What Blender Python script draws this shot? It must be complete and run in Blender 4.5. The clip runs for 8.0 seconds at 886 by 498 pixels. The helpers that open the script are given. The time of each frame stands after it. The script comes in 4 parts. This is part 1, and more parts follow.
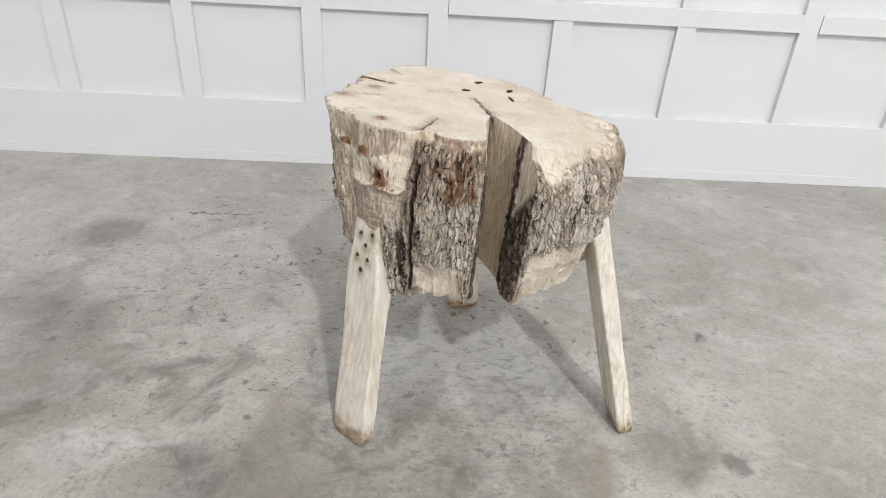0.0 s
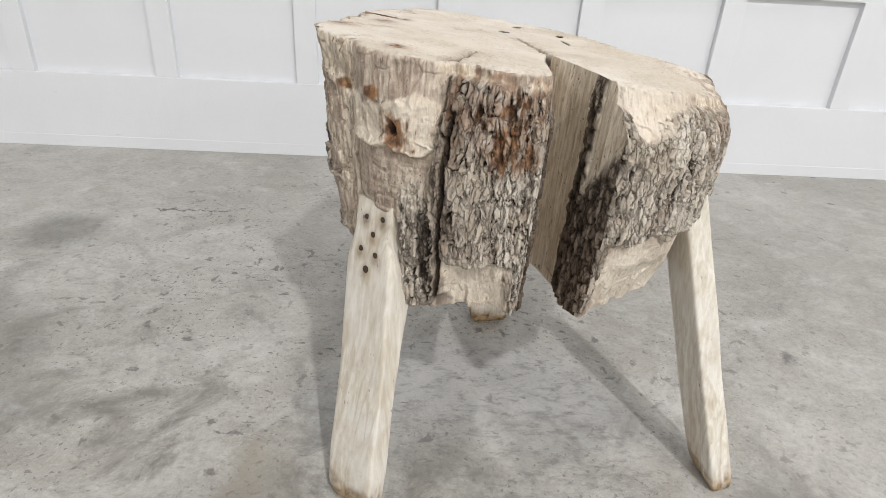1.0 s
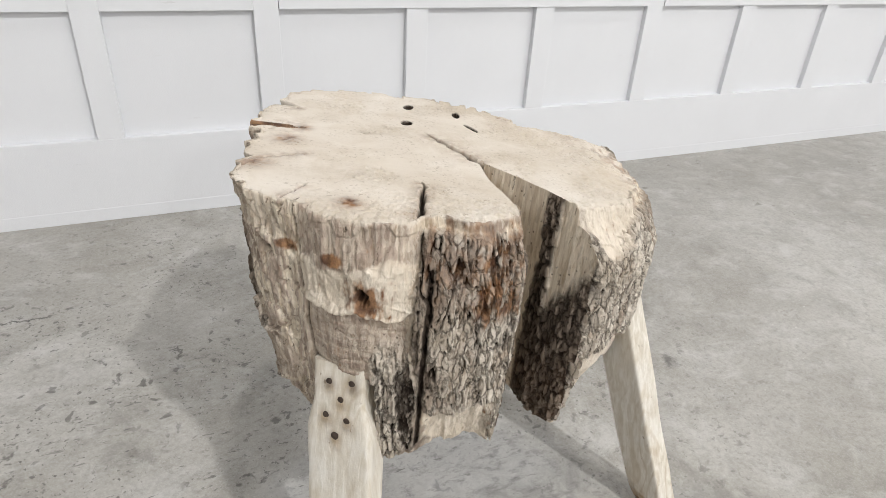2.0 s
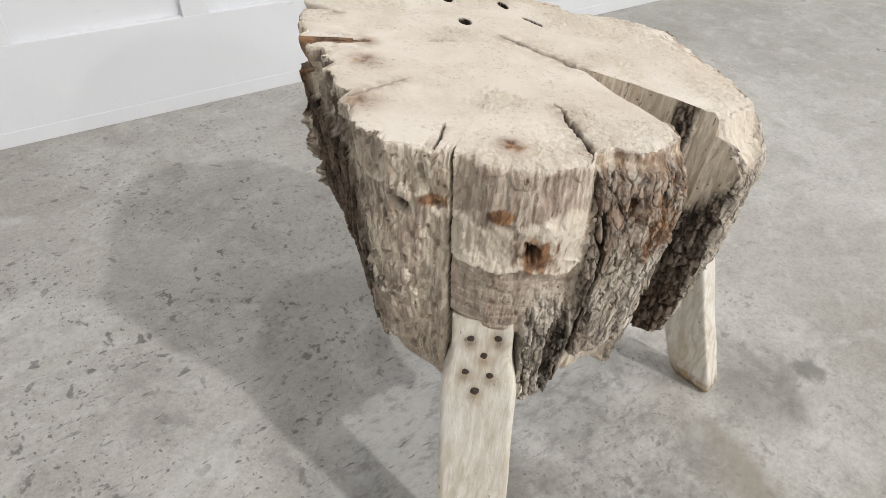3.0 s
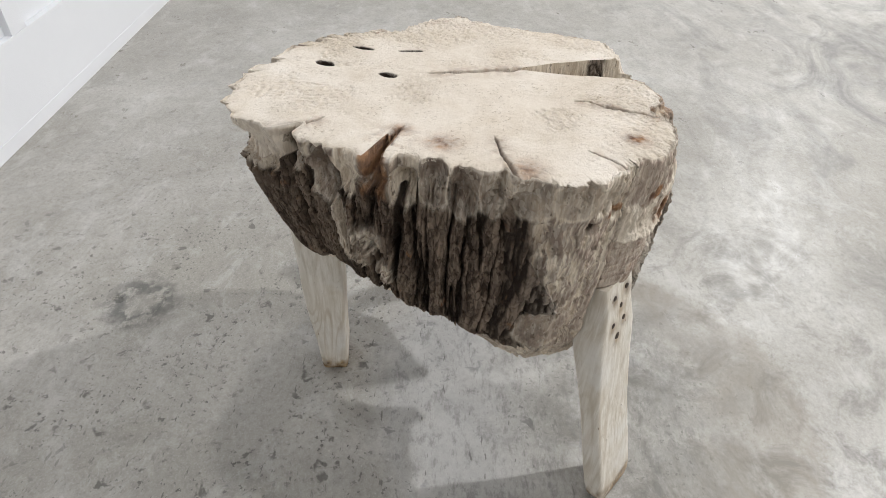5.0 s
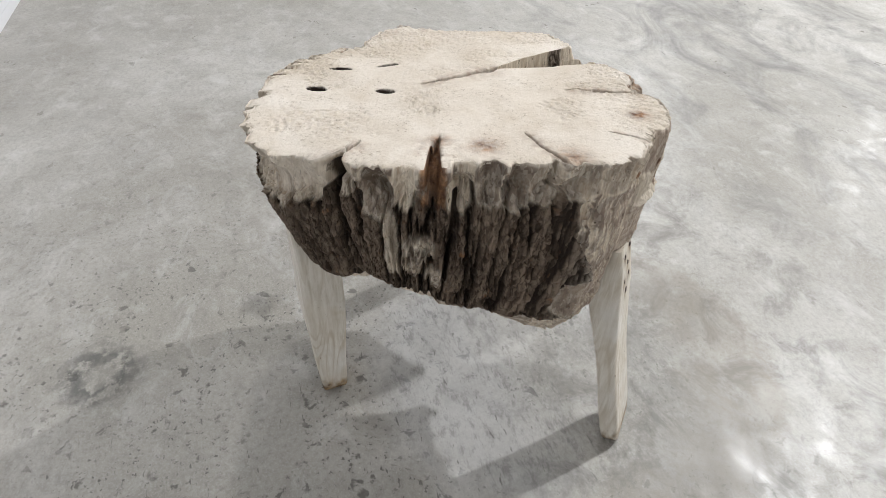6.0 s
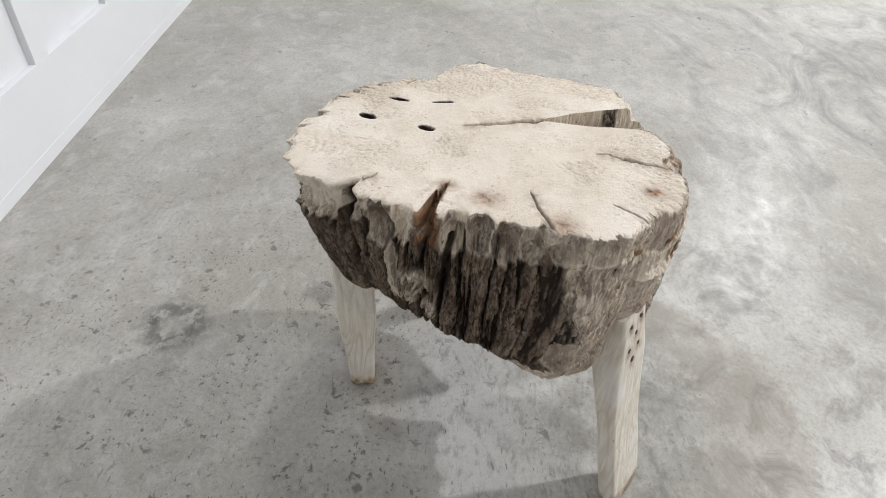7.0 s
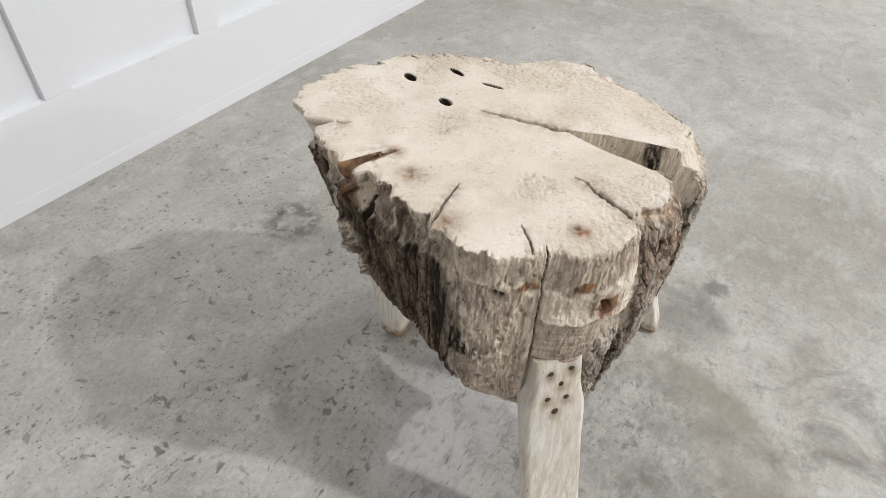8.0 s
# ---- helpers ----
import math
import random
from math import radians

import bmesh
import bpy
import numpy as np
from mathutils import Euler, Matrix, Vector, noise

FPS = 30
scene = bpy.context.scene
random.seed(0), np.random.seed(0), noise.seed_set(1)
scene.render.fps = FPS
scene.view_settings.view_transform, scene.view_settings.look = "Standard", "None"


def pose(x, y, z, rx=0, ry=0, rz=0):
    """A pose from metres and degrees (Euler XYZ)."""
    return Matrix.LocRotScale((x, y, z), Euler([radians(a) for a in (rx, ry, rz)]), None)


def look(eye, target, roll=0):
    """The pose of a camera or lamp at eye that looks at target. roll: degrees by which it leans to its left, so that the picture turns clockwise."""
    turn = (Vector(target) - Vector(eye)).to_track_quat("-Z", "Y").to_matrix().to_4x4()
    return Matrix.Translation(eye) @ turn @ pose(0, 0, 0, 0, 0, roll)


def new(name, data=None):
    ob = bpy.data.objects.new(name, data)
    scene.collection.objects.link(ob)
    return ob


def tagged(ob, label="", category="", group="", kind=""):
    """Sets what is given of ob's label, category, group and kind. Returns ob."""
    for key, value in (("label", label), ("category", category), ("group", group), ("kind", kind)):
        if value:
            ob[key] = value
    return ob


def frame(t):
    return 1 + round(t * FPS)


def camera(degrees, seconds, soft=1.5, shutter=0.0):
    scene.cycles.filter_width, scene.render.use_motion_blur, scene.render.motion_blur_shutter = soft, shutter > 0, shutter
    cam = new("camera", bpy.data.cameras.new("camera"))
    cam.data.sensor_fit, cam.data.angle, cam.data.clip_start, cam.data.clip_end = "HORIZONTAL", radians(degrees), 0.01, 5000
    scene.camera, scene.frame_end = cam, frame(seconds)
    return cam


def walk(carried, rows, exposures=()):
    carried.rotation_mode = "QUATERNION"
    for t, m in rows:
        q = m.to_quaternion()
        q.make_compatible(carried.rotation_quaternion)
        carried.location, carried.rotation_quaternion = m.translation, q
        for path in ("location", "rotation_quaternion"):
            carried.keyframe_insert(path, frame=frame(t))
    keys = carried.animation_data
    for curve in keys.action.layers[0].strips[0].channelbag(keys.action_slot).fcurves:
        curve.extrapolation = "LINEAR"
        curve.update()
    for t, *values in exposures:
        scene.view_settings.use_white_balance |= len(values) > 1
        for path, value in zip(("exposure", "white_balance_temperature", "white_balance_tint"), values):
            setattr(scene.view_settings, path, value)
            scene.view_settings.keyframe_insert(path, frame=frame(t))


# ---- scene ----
cam = camera(71.1, 8.0, soft=0.35)
PATH = [
    (0, (0.028, -1.918, 1.234), (0.115, -0.171, 0.265), 3.5),
    (0.5, (0.011, -1.706, 1.039), (0.101, 0.055, 0.095), 3.5),
    (1, (-0.024, -1.559, 0.991), (0.074, 0.207, 0.057), 3.5),
    (1.5, (-0.135, -1.458, 1.099), (0.143, 0.293, 0.174), 3.8),
    (1.7, (-0.178, -1.401, 1.142), (0.286, 0.312, 0.218), 3.6),
    (2.8, (-0.417, -1.088, 1.191), (0.528, 0.145, -0.068), 4.9),
    (3, (-0.473, -1.024, 1.177), (0.455, 0.168, -0.134), 4.8),
    (3.5, (-0.637, -0.883, 1.218), (0.425, 0.183, -0.098), 3.8),
    (4, (-0.745, -0.749, 1.231), (0.578, -0.023, -0.081), 4.1),
    (4.5, (-0.793, -0.564, 1.25), (0.693, -0.259, -0.054), 4.4),
    (4.7, (-0.801, -0.472, 1.256), (0.693, -0.287, -0.061), 3.5),
    (5.8, (-0.822, -0.069, 1.288), (0.632, -0.504, -0.014), 3.5),
    (6, (-0.815, -0.043, 1.295), (0.621, -0.505, -0.018), 3.0),
    (6.5, (-0.825, -0.086, 1.32), (0.608, -0.542, 0.002), 4.2),
    (7, (-0.855, -0.244, 1.386), (0.645, -0.298, 0.064), 3.9),
    (7.5, (-0.794, -0.543, 1.4), (0.654, -0.157, 0.076), 4.5),
    (8, (-0.705, -0.78, 1.392), (0.519, -0.014, 0.008), 3.1),
]
EXPO = -1.09
walk(cam, [(t, look(eye, target, roll)) for t, eye, target, roll in PATH], [(0, EXPO, 6450, 10), (3, EXPO, 6500, 10), (4.5, EXPO, 6430, 10), (6, EXPO, 6300, 10), (7, EXPO, 6330, 10), (8, EXPO, 6430, 10)])

# ---- light: a white hall lit by round high-bay lamps, some added as fill ----
world = bpy.data.worlds.new("hall_air")
scene.world = world
world.use_nodes = True
world.node_tree.nodes["Background"].inputs["Color"].default_value = (0.9, 0.95, 1.0, 1)
world.node_tree.nodes["Background"].inputs["Strength"].default_value = 0.0
WALL_Y, CEIL = 1.22, 8.4
# first two set by shadows and floor glare; other four are added fill
LAMPS = [(2.25, -7.0, 1400), (9.2, -7.1, 860), (-8.5, -8.0, 660), (0.9, -1.3, 200), (1.5, -15.5, 1100), (9.5, -15.5, 800)]
LAMP_Z, LAMP_R = 7.5, 0.15


# ---- small helpers ----
def part(name, bm, material, parent=None, label=""):
    me = bpy.data.meshes.new(name)
    bm.to_mesh(me)
    bm.free()
    me.materials.append(material)
    ob = new(name, me)
    ob.parent = parent
    return tagged(ob, label)


def box(bm, x0, x1, y0, y1, z0, z1, bevel=0.0):
    made = bmesh.ops.create_cube(bm, size=1.0)["verts"]
    bmesh.ops.transform(bm, verts=made, matrix=Matrix.Translation(((x0 + x1) / 2, (y0 + y1) / 2, (z0 + z1) / 2)) @ Matrix.Diagonal((x1 - x0, y1 - y0, z1 - z0, 1)))
    if bevel:
        edges = list({e for v in made for e in v.link_edges})
        bmesh.ops.bevel(bm, geom=edges, offset=bevel, segments=2, affect="EDGES", profile=0.5)
    return bm


def one_box(*a, **k):
    return box(bmesh.new(), *a, **k)


def smooth(a, b, x):
    t = np.clip((x - a) / (b - a), 0, 1)
    return t * t * (3 - 2 * t)


def hashed(i, j, seed):
    n = (i * 374761393 + j * 668265263 + seed * 974634777) & 0xFFFFFFFF
    n = ((n ^ (n >> 13)) * 1103515245) & 0xFFFFFFFF
    n = ((n ^ (n >> 16)) * 2246822519) & 0xFFFFFFFF
    return ((n ^ (n >> 15)) & 0xFFFFFF) / 0xFFFFFF


def grain(x, y, seed=0):
    """Smooth noise, 0 to 1, one cell a unit."""
    x, y = np.broadcast_arrays(np.asarray(x, float), np.asarray(y, float))
    i, j = np.floor(x), np.floor(y)
    u, v = [f * f * (3 - 2 * f) for f in (x - i, y - j)]
    i, j = i.astype(np.int64), j.astype(np.int64)
    a, b, c, d = [hashed(i + m, j + n, seed) for m, n in ((0, 0), (1, 0), (0, 1), (1, 1))]
    low, high = a + (b - a) * u, c + (d - c) * u
    return low + (high - low) * v


def fbm(x, y, seed=0, octaves=4):
    total, amp, norm = 0, 1.0, 0.0
    for n in range(octaves):
        total, norm = total + amp * grain(np.asarray(x) * 2**n + 19.7 * n, np.asarray(y) * 2**n + 7.3 * n, seed + 17 * n), norm + amp
        amp *= 0.5
    return total / norm


def plates(x, y, seed=0):
    """Cells of cracked bark: the distance to the nearest seam, and a random value for each cell."""
    i, j = np.floor(x).astype(np.int64), np.floor(y).astype(np.int64)
    f1, f2, own = np.full(x.shape, 9.0), np.full(x.shape, 9.0), np.zeros(x.shape)
    for a in (-1, 0, 1):
        for b in (-1, 0, 1):
            px = i + a + 0.15 + 0.7 * hashed(i + a, j + b, seed)
            py = j + b + 0.1 + 0.8 * hashed(i + a, j + b, seed + 5)
            d = np.hypot(x - px, y - py)
            near = d < f1
            f2 = np.where(near, f1, np.minimum(f2, d))
            own = np.where(near, hashed(i + a, j + b, seed + 9), own)
            f1 = np.where(near, d, f1)
    return f2 - f1, own


def sheets_mesh(name, sheets, material):
    """One mesh from sheets of points (rows x columns x 3), each with values for the point attributes."""
    verts, faces, values, start = [], [], {}, 0
    for pts, wrap, flip, attrs in sheets:
        n, m = pts.shape[:2]
        idx = np.arange(n * m).reshape(n, m) + start
        if wrap:
            idx = np.concatenate([idx, idx[:1]], 0)
        q = np.stack([idx[:-1, :-1], idx[1:, :-1], idx[1:, 1:], idx[:-1, 1:]], -1).reshape(-1, 4)
        faces.append(q[:, ::-1] if flip else q)
        verts.append(pts.reshape(-1, 3))
        for key, val in attrs.items():
            values.setdefault(key, []).append(np.broadcast_to(val, (n, m)).ravel())
        start += n * m
    verts, faces = np.concatenate(verts), np.concatenate(faces)
    me = bpy.data.meshes.new(name)
    me.vertices.add(len(verts))
    me.vertices.foreach_set("co", verts.astype(np.float32).ravel())
    me.loops.add(faces.size)
    me.loops.foreach_set("vertex_index", faces.astype(np.int32).ravel())
    me.polygons.add(len(faces))
    me.polygons.foreach_set("loop_start", np.arange(0, faces.size, 4, dtype=np.int32))
    me.polygons.foreach_set("use_smooth", np.ones(len(faces), bool))
    for key, val in values.items():
        me.attributes.new(key, "FLOAT", "POINT").data.foreach_set("value", np.concatenate(val).astype(np.float32))
    me.update(calc_edges=True)
    me.validate()
    me.materials.append(material)
    return me


# ---- materials ----
class Mat:
    """A node material written line by line."""

    def __init__(self, name):
        self.m = bpy.data.materials.new(name)
        self.m.use_nodes = True
        self.t = self.m.node_tree
        self.bsdf = self.t.nodes["Principled BSDF"]
        geo = self.t.nodes.new("ShaderNodeNewGeometry")
        self.pos = geo.outputs["Position"]

    def node(self, kind, **given):
        n = self.t.nodes.new(kind)
        for key, val in given.items():
            self.put(n.inputs[key.replace("_", " ")], val)
        return n

    def put(self, socket, val):
        if isinstance(val, bpy.types.NodeSocket):
            self.t.links.new(val, socket)
        else:
            socket.default_value = val

    def stretch(self, scale, vector=None):
        n = self.t.nodes.new("ShaderNodeMapping")
        self.put(n.inputs["Vector"], vector or self.pos)
        n.inputs["Scale"].default_value = scale
        return n.outputs["Vector"]

    def noise(self, scale, detail=5.0, rough=0.55, vector=None, warp=0.0):
        n = self.node("ShaderNodeTexNoise", Scale=scale, Detail=detail, Roughness=rough, Distortion=warp)
        self.put(n.inputs["Vector"], vector or self.pos)
        return n.outputs["Fac"]

    def cells(self, scale, vector=None, feature="F1", out="Distance"):
        n = self.node("ShaderNodeTexVoronoi", Scale=scale)
        n.feature = feature
        self.put(n.inputs["Vector"], vector or self.pos)
        return n.outputs[out]

    def band(self, val, a, b, lo=0.0, hi=1.0):
        n = self.node("ShaderNodeMapRange")
        for key, v in (("Value", val), ("From Min", a), ("From Max", b), ("To Min", lo), ("To Max", hi)):
            self.put(n.inputs[key], v)
        return n.outputs["Result"]

    def math(self, op, a, b=0.0):
        n = self.t.nodes.new("ShaderNodeMath")
        n.operation = op
        self.put(n.inputs[0], a)
        self.put(n.inputs[1], b)
        return n.outputs[0]

    def mix(self, fac, a, b, blend="MIX"):
        n = self.t.nodes.new("ShaderNodeMix")
        n.data_type, n.blend_type = "RGBA", blend
        self.put(n.inputs["Factor"], fac)
        for socket, val in ((n.inputs[6], a), (n.inputs[7], b)):
            self.put(socket, (*val, 1) if isinstance(val, tuple) and len(val) == 3 else val)
        return n.outputs[2]

    def attr(self, name):
        n = self.t.nodes.new("ShaderNodeAttribute")
        n.attribute_name = name
        return n.outputs["Fac"]

    def near(self, x, y, size, warp=None):
        """1 at a place on the floor, falling to 0 at the distance size."""
        v = self.t.nodes.new("ShaderNodeVectorMath")
        v.operation = "DISTANCE"
        self.put(v.inputs[0], warp or self.pos)
        v.inputs[1].default_value = (x, y, 0)
        return self.band(v.outputs["Value"], size, size * 0.45)

    def axis(self, name, vector=None):
        n = self.t.nodes.new("ShaderNodeSeparateXYZ")
        self.put(n.inputs[0], vector or self.pos)
        return n.outputs[name]

    def ring_side(self, x, y, size, vector, soft):
        """1 inside a circle on the floor, 0 outside."""
        v = self.t.nodes.new("ShaderNodeVectorMath")
        v.operation = "DISTANCE"
        self.put(v.inputs[0], vector)
        v.inputs[1].default_value = (x, y, 0)
        return self.band(v.outputs["Value"], size + soft, size - soft)

    def done(self, color, rough, height=None, depth=0.002, metal=0.0, spec=0.5):
        if isinstance(color, tuple):
            color = (*color, 1)
        self.put(self.bsdf.inputs["Base Color"], color)
        self.put(self.bsdf.inputs["Roughness"], rough)
        self.bsdf.inputs["Metallic"].default_value = metal
        self.bsdf.inputs["Specular IOR Level"].default_value = spec
        if height is not None:
            b = self.node("ShaderNodeBump", Strength=1.0, Distance=depth)
            self.put(b.inputs["Height"], height)
            self.put(self.bsdf.inputs["Normal"], b.outputs["Normal"])
        return self.m


def make_concrete():
    k = Mat("sealed_concrete")
    big = k.noise(0.8, 6, 0.6, warp=0.6)
    mid = k.noise(3.6, 9, 0.68, warp=1.2)
    fine = k.noise(70, 6, 0.7)
    col = k.mix(k.band(big, 0.36, 0.64), (0.318, 0.302, 0.268), (0.478, 0.463, 0.432))
    col = k.mix(k.band(mid, 0.48, 0.70, 0, 0.45), col, (0.24, 0.222, 0.186))
    col = k.mix(k.band(k.noise(2.4, 8, 0.66, k.stretch((1, 1.6, 1)), 1.5), 0.54, 0.72, 0, 0.45), col, (0.60, 0.595, 0.585))
    col = k.mix(k.band(k.noise(11, 7, 0.7, warp=0.8), 0.5, 0.72, 0, 0.4), col, (0.22, 0.21, 0.19))
    col = k.mix(k.band(fine, 0.44, 0.70, 0, 0.42), col, (0.17, 0.16, 0.138))
    col = k.mix(k.band(k.noise(190, 4, 0.75), 0.5, 0.70, 0, 0.34), col, (0.62, 0.61, 0.59))
    scratch = k.math("MULTIPLY", k.band(k.noise(1.0, 3, 0.5, k.stretch((9, 220, 1)), 0.4), 0.68, 0.74), k.band(k.noise(1.9, 3), 0.5, 0.6))
    col = k.mix(k.math("MULTIPLY", scratch, 0.3), col, (0.55, 0.545, 0.535))
    wob = k.node("ShaderNodeVectorMath")
    wob.operation = "MULTIPLY_ADD"
    wn = k.node("ShaderNodeTexNoise", Scale=26.0, Detail=6.0, Roughness=0.65)
    k.put(wn.inputs["Vector"], k.pos)
    k.put(wob.inputs[0], wn.outputs["Color"])
    wob.inputs[1].default_value = (0.09, 0.09, 0.0)
    k.put(wob.inputs[2], k.pos)
    warped = wob.outputs[0]
    # dark specks and pits
    where = k.math("ADD", 0.34, k.near(-0.1, 0.1, 1.5))
    speck = k.math("MULTIPLY", k.band(k.noise(24, 3.5, 0.6, warp=0.4), 0.605, 0.66), k.math("MULTIPLY", k.band(k.noise(3.1, 4, 0.6), 0.38, 0.52), where))
    col = k.mix(k.math("MULTIPLY", speck, 0.58), col, (0.10, 0.095, 0.085))
    small = k.math("MULTIPLY", k.band(k.noise(72, 3, 0.6), 0.61, 0.645), k.math("MULTIPLY", k.band(k.noise(3.7, 4, 0.6), 0.42, 0.54), where))
    col = k.mix(k.math("MULTIPLY", small, 0.65), col, (0.115, 0.108, 0.098))
    mottle = k.math("MULTIPLY", k.band(k.noise(5.0, 12, 0.72, warp=0.7), 0.50, 0.66), k.math("ADD", 0.35, k.math("ADD", k.near(-1.0, -0.9, 1.3), k.near(0.2, -1.0, 0.9))))
    col = k.mix(k.math("MULTIPLY", mottle, 0.7), col, (0.175, 0.165, 0.147))
    pale = k.math("MULTIPLY", k.band(k.noise(6.5, 12, 0.76, k.stretch((1, 1.3, 1)), 0.5), 0.52, 0.68), 0.42)
    col = k.mix(pale, col, (0.62, 0.615, 0.60))
    flecks = k.math("MULTIPLY", k.band(k.noise(60, 2, 0.5), 0.715, 0.74), k.band(k.noise(2.0, 3, 0.6), 0.45, 0.6))
    col = k.mix(k.math("MULTIPLY", flecks, 0.5), col, (0.68, 0.67, 0.65))
    height = k.math("ADD", k.math("MULTIPLY", fine, 0.25), k.math("MULTIPLY", k.noise(9, 5, 0.6), 0.8))
    height = k.math("SUBTRACT", height, k.math("MULTIPLY", speck, 0.6))
    rough = k.math("ADD", k.band(k.noise(3.1, 6, 0.6, warp=0.5), 0.3, 0.7, 0.22, 0.36), k.band(k.noise(12, 8, 0.7, k.stretch((1, 1.3, 1)), 0.25), 0.35, 0.65, 0.0, 0.2))
    return k, warped, col, rough, height


def finish_concrete():
    k, warped, col, rough, height = make_concrete()
    # a swept arc of brown film, and scraped concrete inside it
    shift = 0.045
    inner, outer = k.ring_side(0.12 + shift, -0.60 + shift, 0.40, warped, 0.06), k.ring_side(0.08 + shift, -0.78 + shift, 0.475, warped, 0.02)
    south = k.band(k.axis("Y"), -0.45, -0.62)
    film = k.math("MULTIPLY", k.math("MULTIPLY", outer, k.math("SUBTRACT", 1.0, inner)), south)
    col = k.mix(k.math("MULTIPLY", film, k.band(k.noise(7, 6, 0.65, warp=1.0), 0.3, 0.65, 0.15, 0.72)), col, (0.245, 0.213, 0.168))
    # bluish lamp glare on the scraped floor by the block, painted into its colour
    glare_zone = k.band(k.axis("Y"), -0.66, -0.45)
    col = k.mix(k.math("MULTIPLY", k.math("MULTIPLY", inner, glare_zone), 0.45), col, (0.42, 0.425, 0.43))
    worn = k.math("MULTIPLY", k.near(0.24, -0.80, 0.40, warped), k.band(k.noise(6.5, 10, 0.75, warp=0.4), 0.36, 0.60, 0.1, 0.6))
    col = k.mix(worn, col, (0.165, 0.158, 0.142))
    scraped = k.math("MULTIPLY", inner, k.band(k.noise(1.0, 8, 0.78, k.stretch((16, 34, 1)), 0.15), 0.50, 0.62))
    col = k.mix(k.math("MULTIPLY", scraped, 0.62), col, (0.17, 0.165, 0.155))
    strokes = k.math("MULTIPLY", k.near(-0.1, -0.1, 0.85), k.band(k.noise(1.0, 4, 0.6, k.stretch((18, 62, 1)), 0.2), 0.64, 0.68))
    col = k.mix(k.math("MULTIPLY", strokes, 0.75), col, (0.10, 0.097, 0.088))
    # swirls of dark trowel marks further off
    swirl = k.math("MULTIPLY", k.near(1.9, -3.0, 2.4), k.band(k.noise(1.5, 8, 0.68, k.stretch((1, 1.7, 1)), 1.6), 0.47, 0.66))
    col = k.mix(k.math("MULTIPLY", swirl, 0.7), col, (0.13, 0.127, 0.122))
    # a hairline crack
    line = k.math("MULTIPLY", k.band(k.math("ABSOLUTE", k.math("SUBTRACT", k.axis("Y", warped), 0.595)), 0.007, 0.002), k.math("MULTIPLY", k.band(k.axis("X"), -0.985, -0.96), k.band(k.axis("X"), -0.69, -0.72)))
    col = k.mix(k.math("MULTIPLY", line, 0.85), col, (0.06, 0.056, 0.05))
    ring = k.math("SUBTRACT", k.near(0.385, 0.52, 0.115, warped), k.math("MULTIPLY", k.near(0.385, 0.52, 0.06, warped), 0.7))
    col = k.mix(k.math("MULTIPLY", k.math("MULTIPLY", ring, k.band(k.noise(24, 5, 0.65), 0.42, 0.52)), 0.9), col, (0.075, 0.075, 0.072))
    for x, y, size, fac in ((0.53, 0.12, 0.06, 0.5), (-1.16, 0.4, 0.16, 0.55), (-1.22, -0.06, 0.2, 0.4), (0.93, -0.75, 0.045, 0.7), (-1.0, -0.5, 0.3, 0.35), (1.045, -0.2, 0.03, 0.8), (-0.27, -0.86, 0.3, 0.35), (-1.05, -0.2, 0.22, 0.35), (0.76, -0.72, 0.14, 0.4), (-0.5, -0.88, 0.2, 0.3)):
        col = k.mix(k.math("MULTIPLY", k.near(x, y, size, warped), fac), col, (0.12, 0.115, 0.105))
    return k.done(col, rough, height, 0.0006, spec=0.45)


def make_paint(name, base, rough=0.45):
    k = Mat(name)
    n = k.noise(2.5, 5, 0.6)
    col = k.mix(k.band(n, 0.35, 0.7, 0, 0.5), base, tuple(c * 0.94 for c in base))
    scuff = k.math("MULTIPLY", k.band(k.noise(22, 4, 0.6, k.stretch((0.35, 1, 1.6))), 0.68, 0.74), k.band(k.noise(1.7, 2), 0.5, 0.62))
    col = k.mix(k.math("MULTIPLY", scuff, 0.35), col, (0.45, 0.44, 0.43))
    h = k.math("ADD", k.noise(300, 2, 0.5), k.math("MULTIPLY", k.noise(18, 3, 0.5), 2.0))
    return k.done(col, k.band(n, 0.3, 0.7, rough - 0.06, rough + 0.08), h, 0.0006)


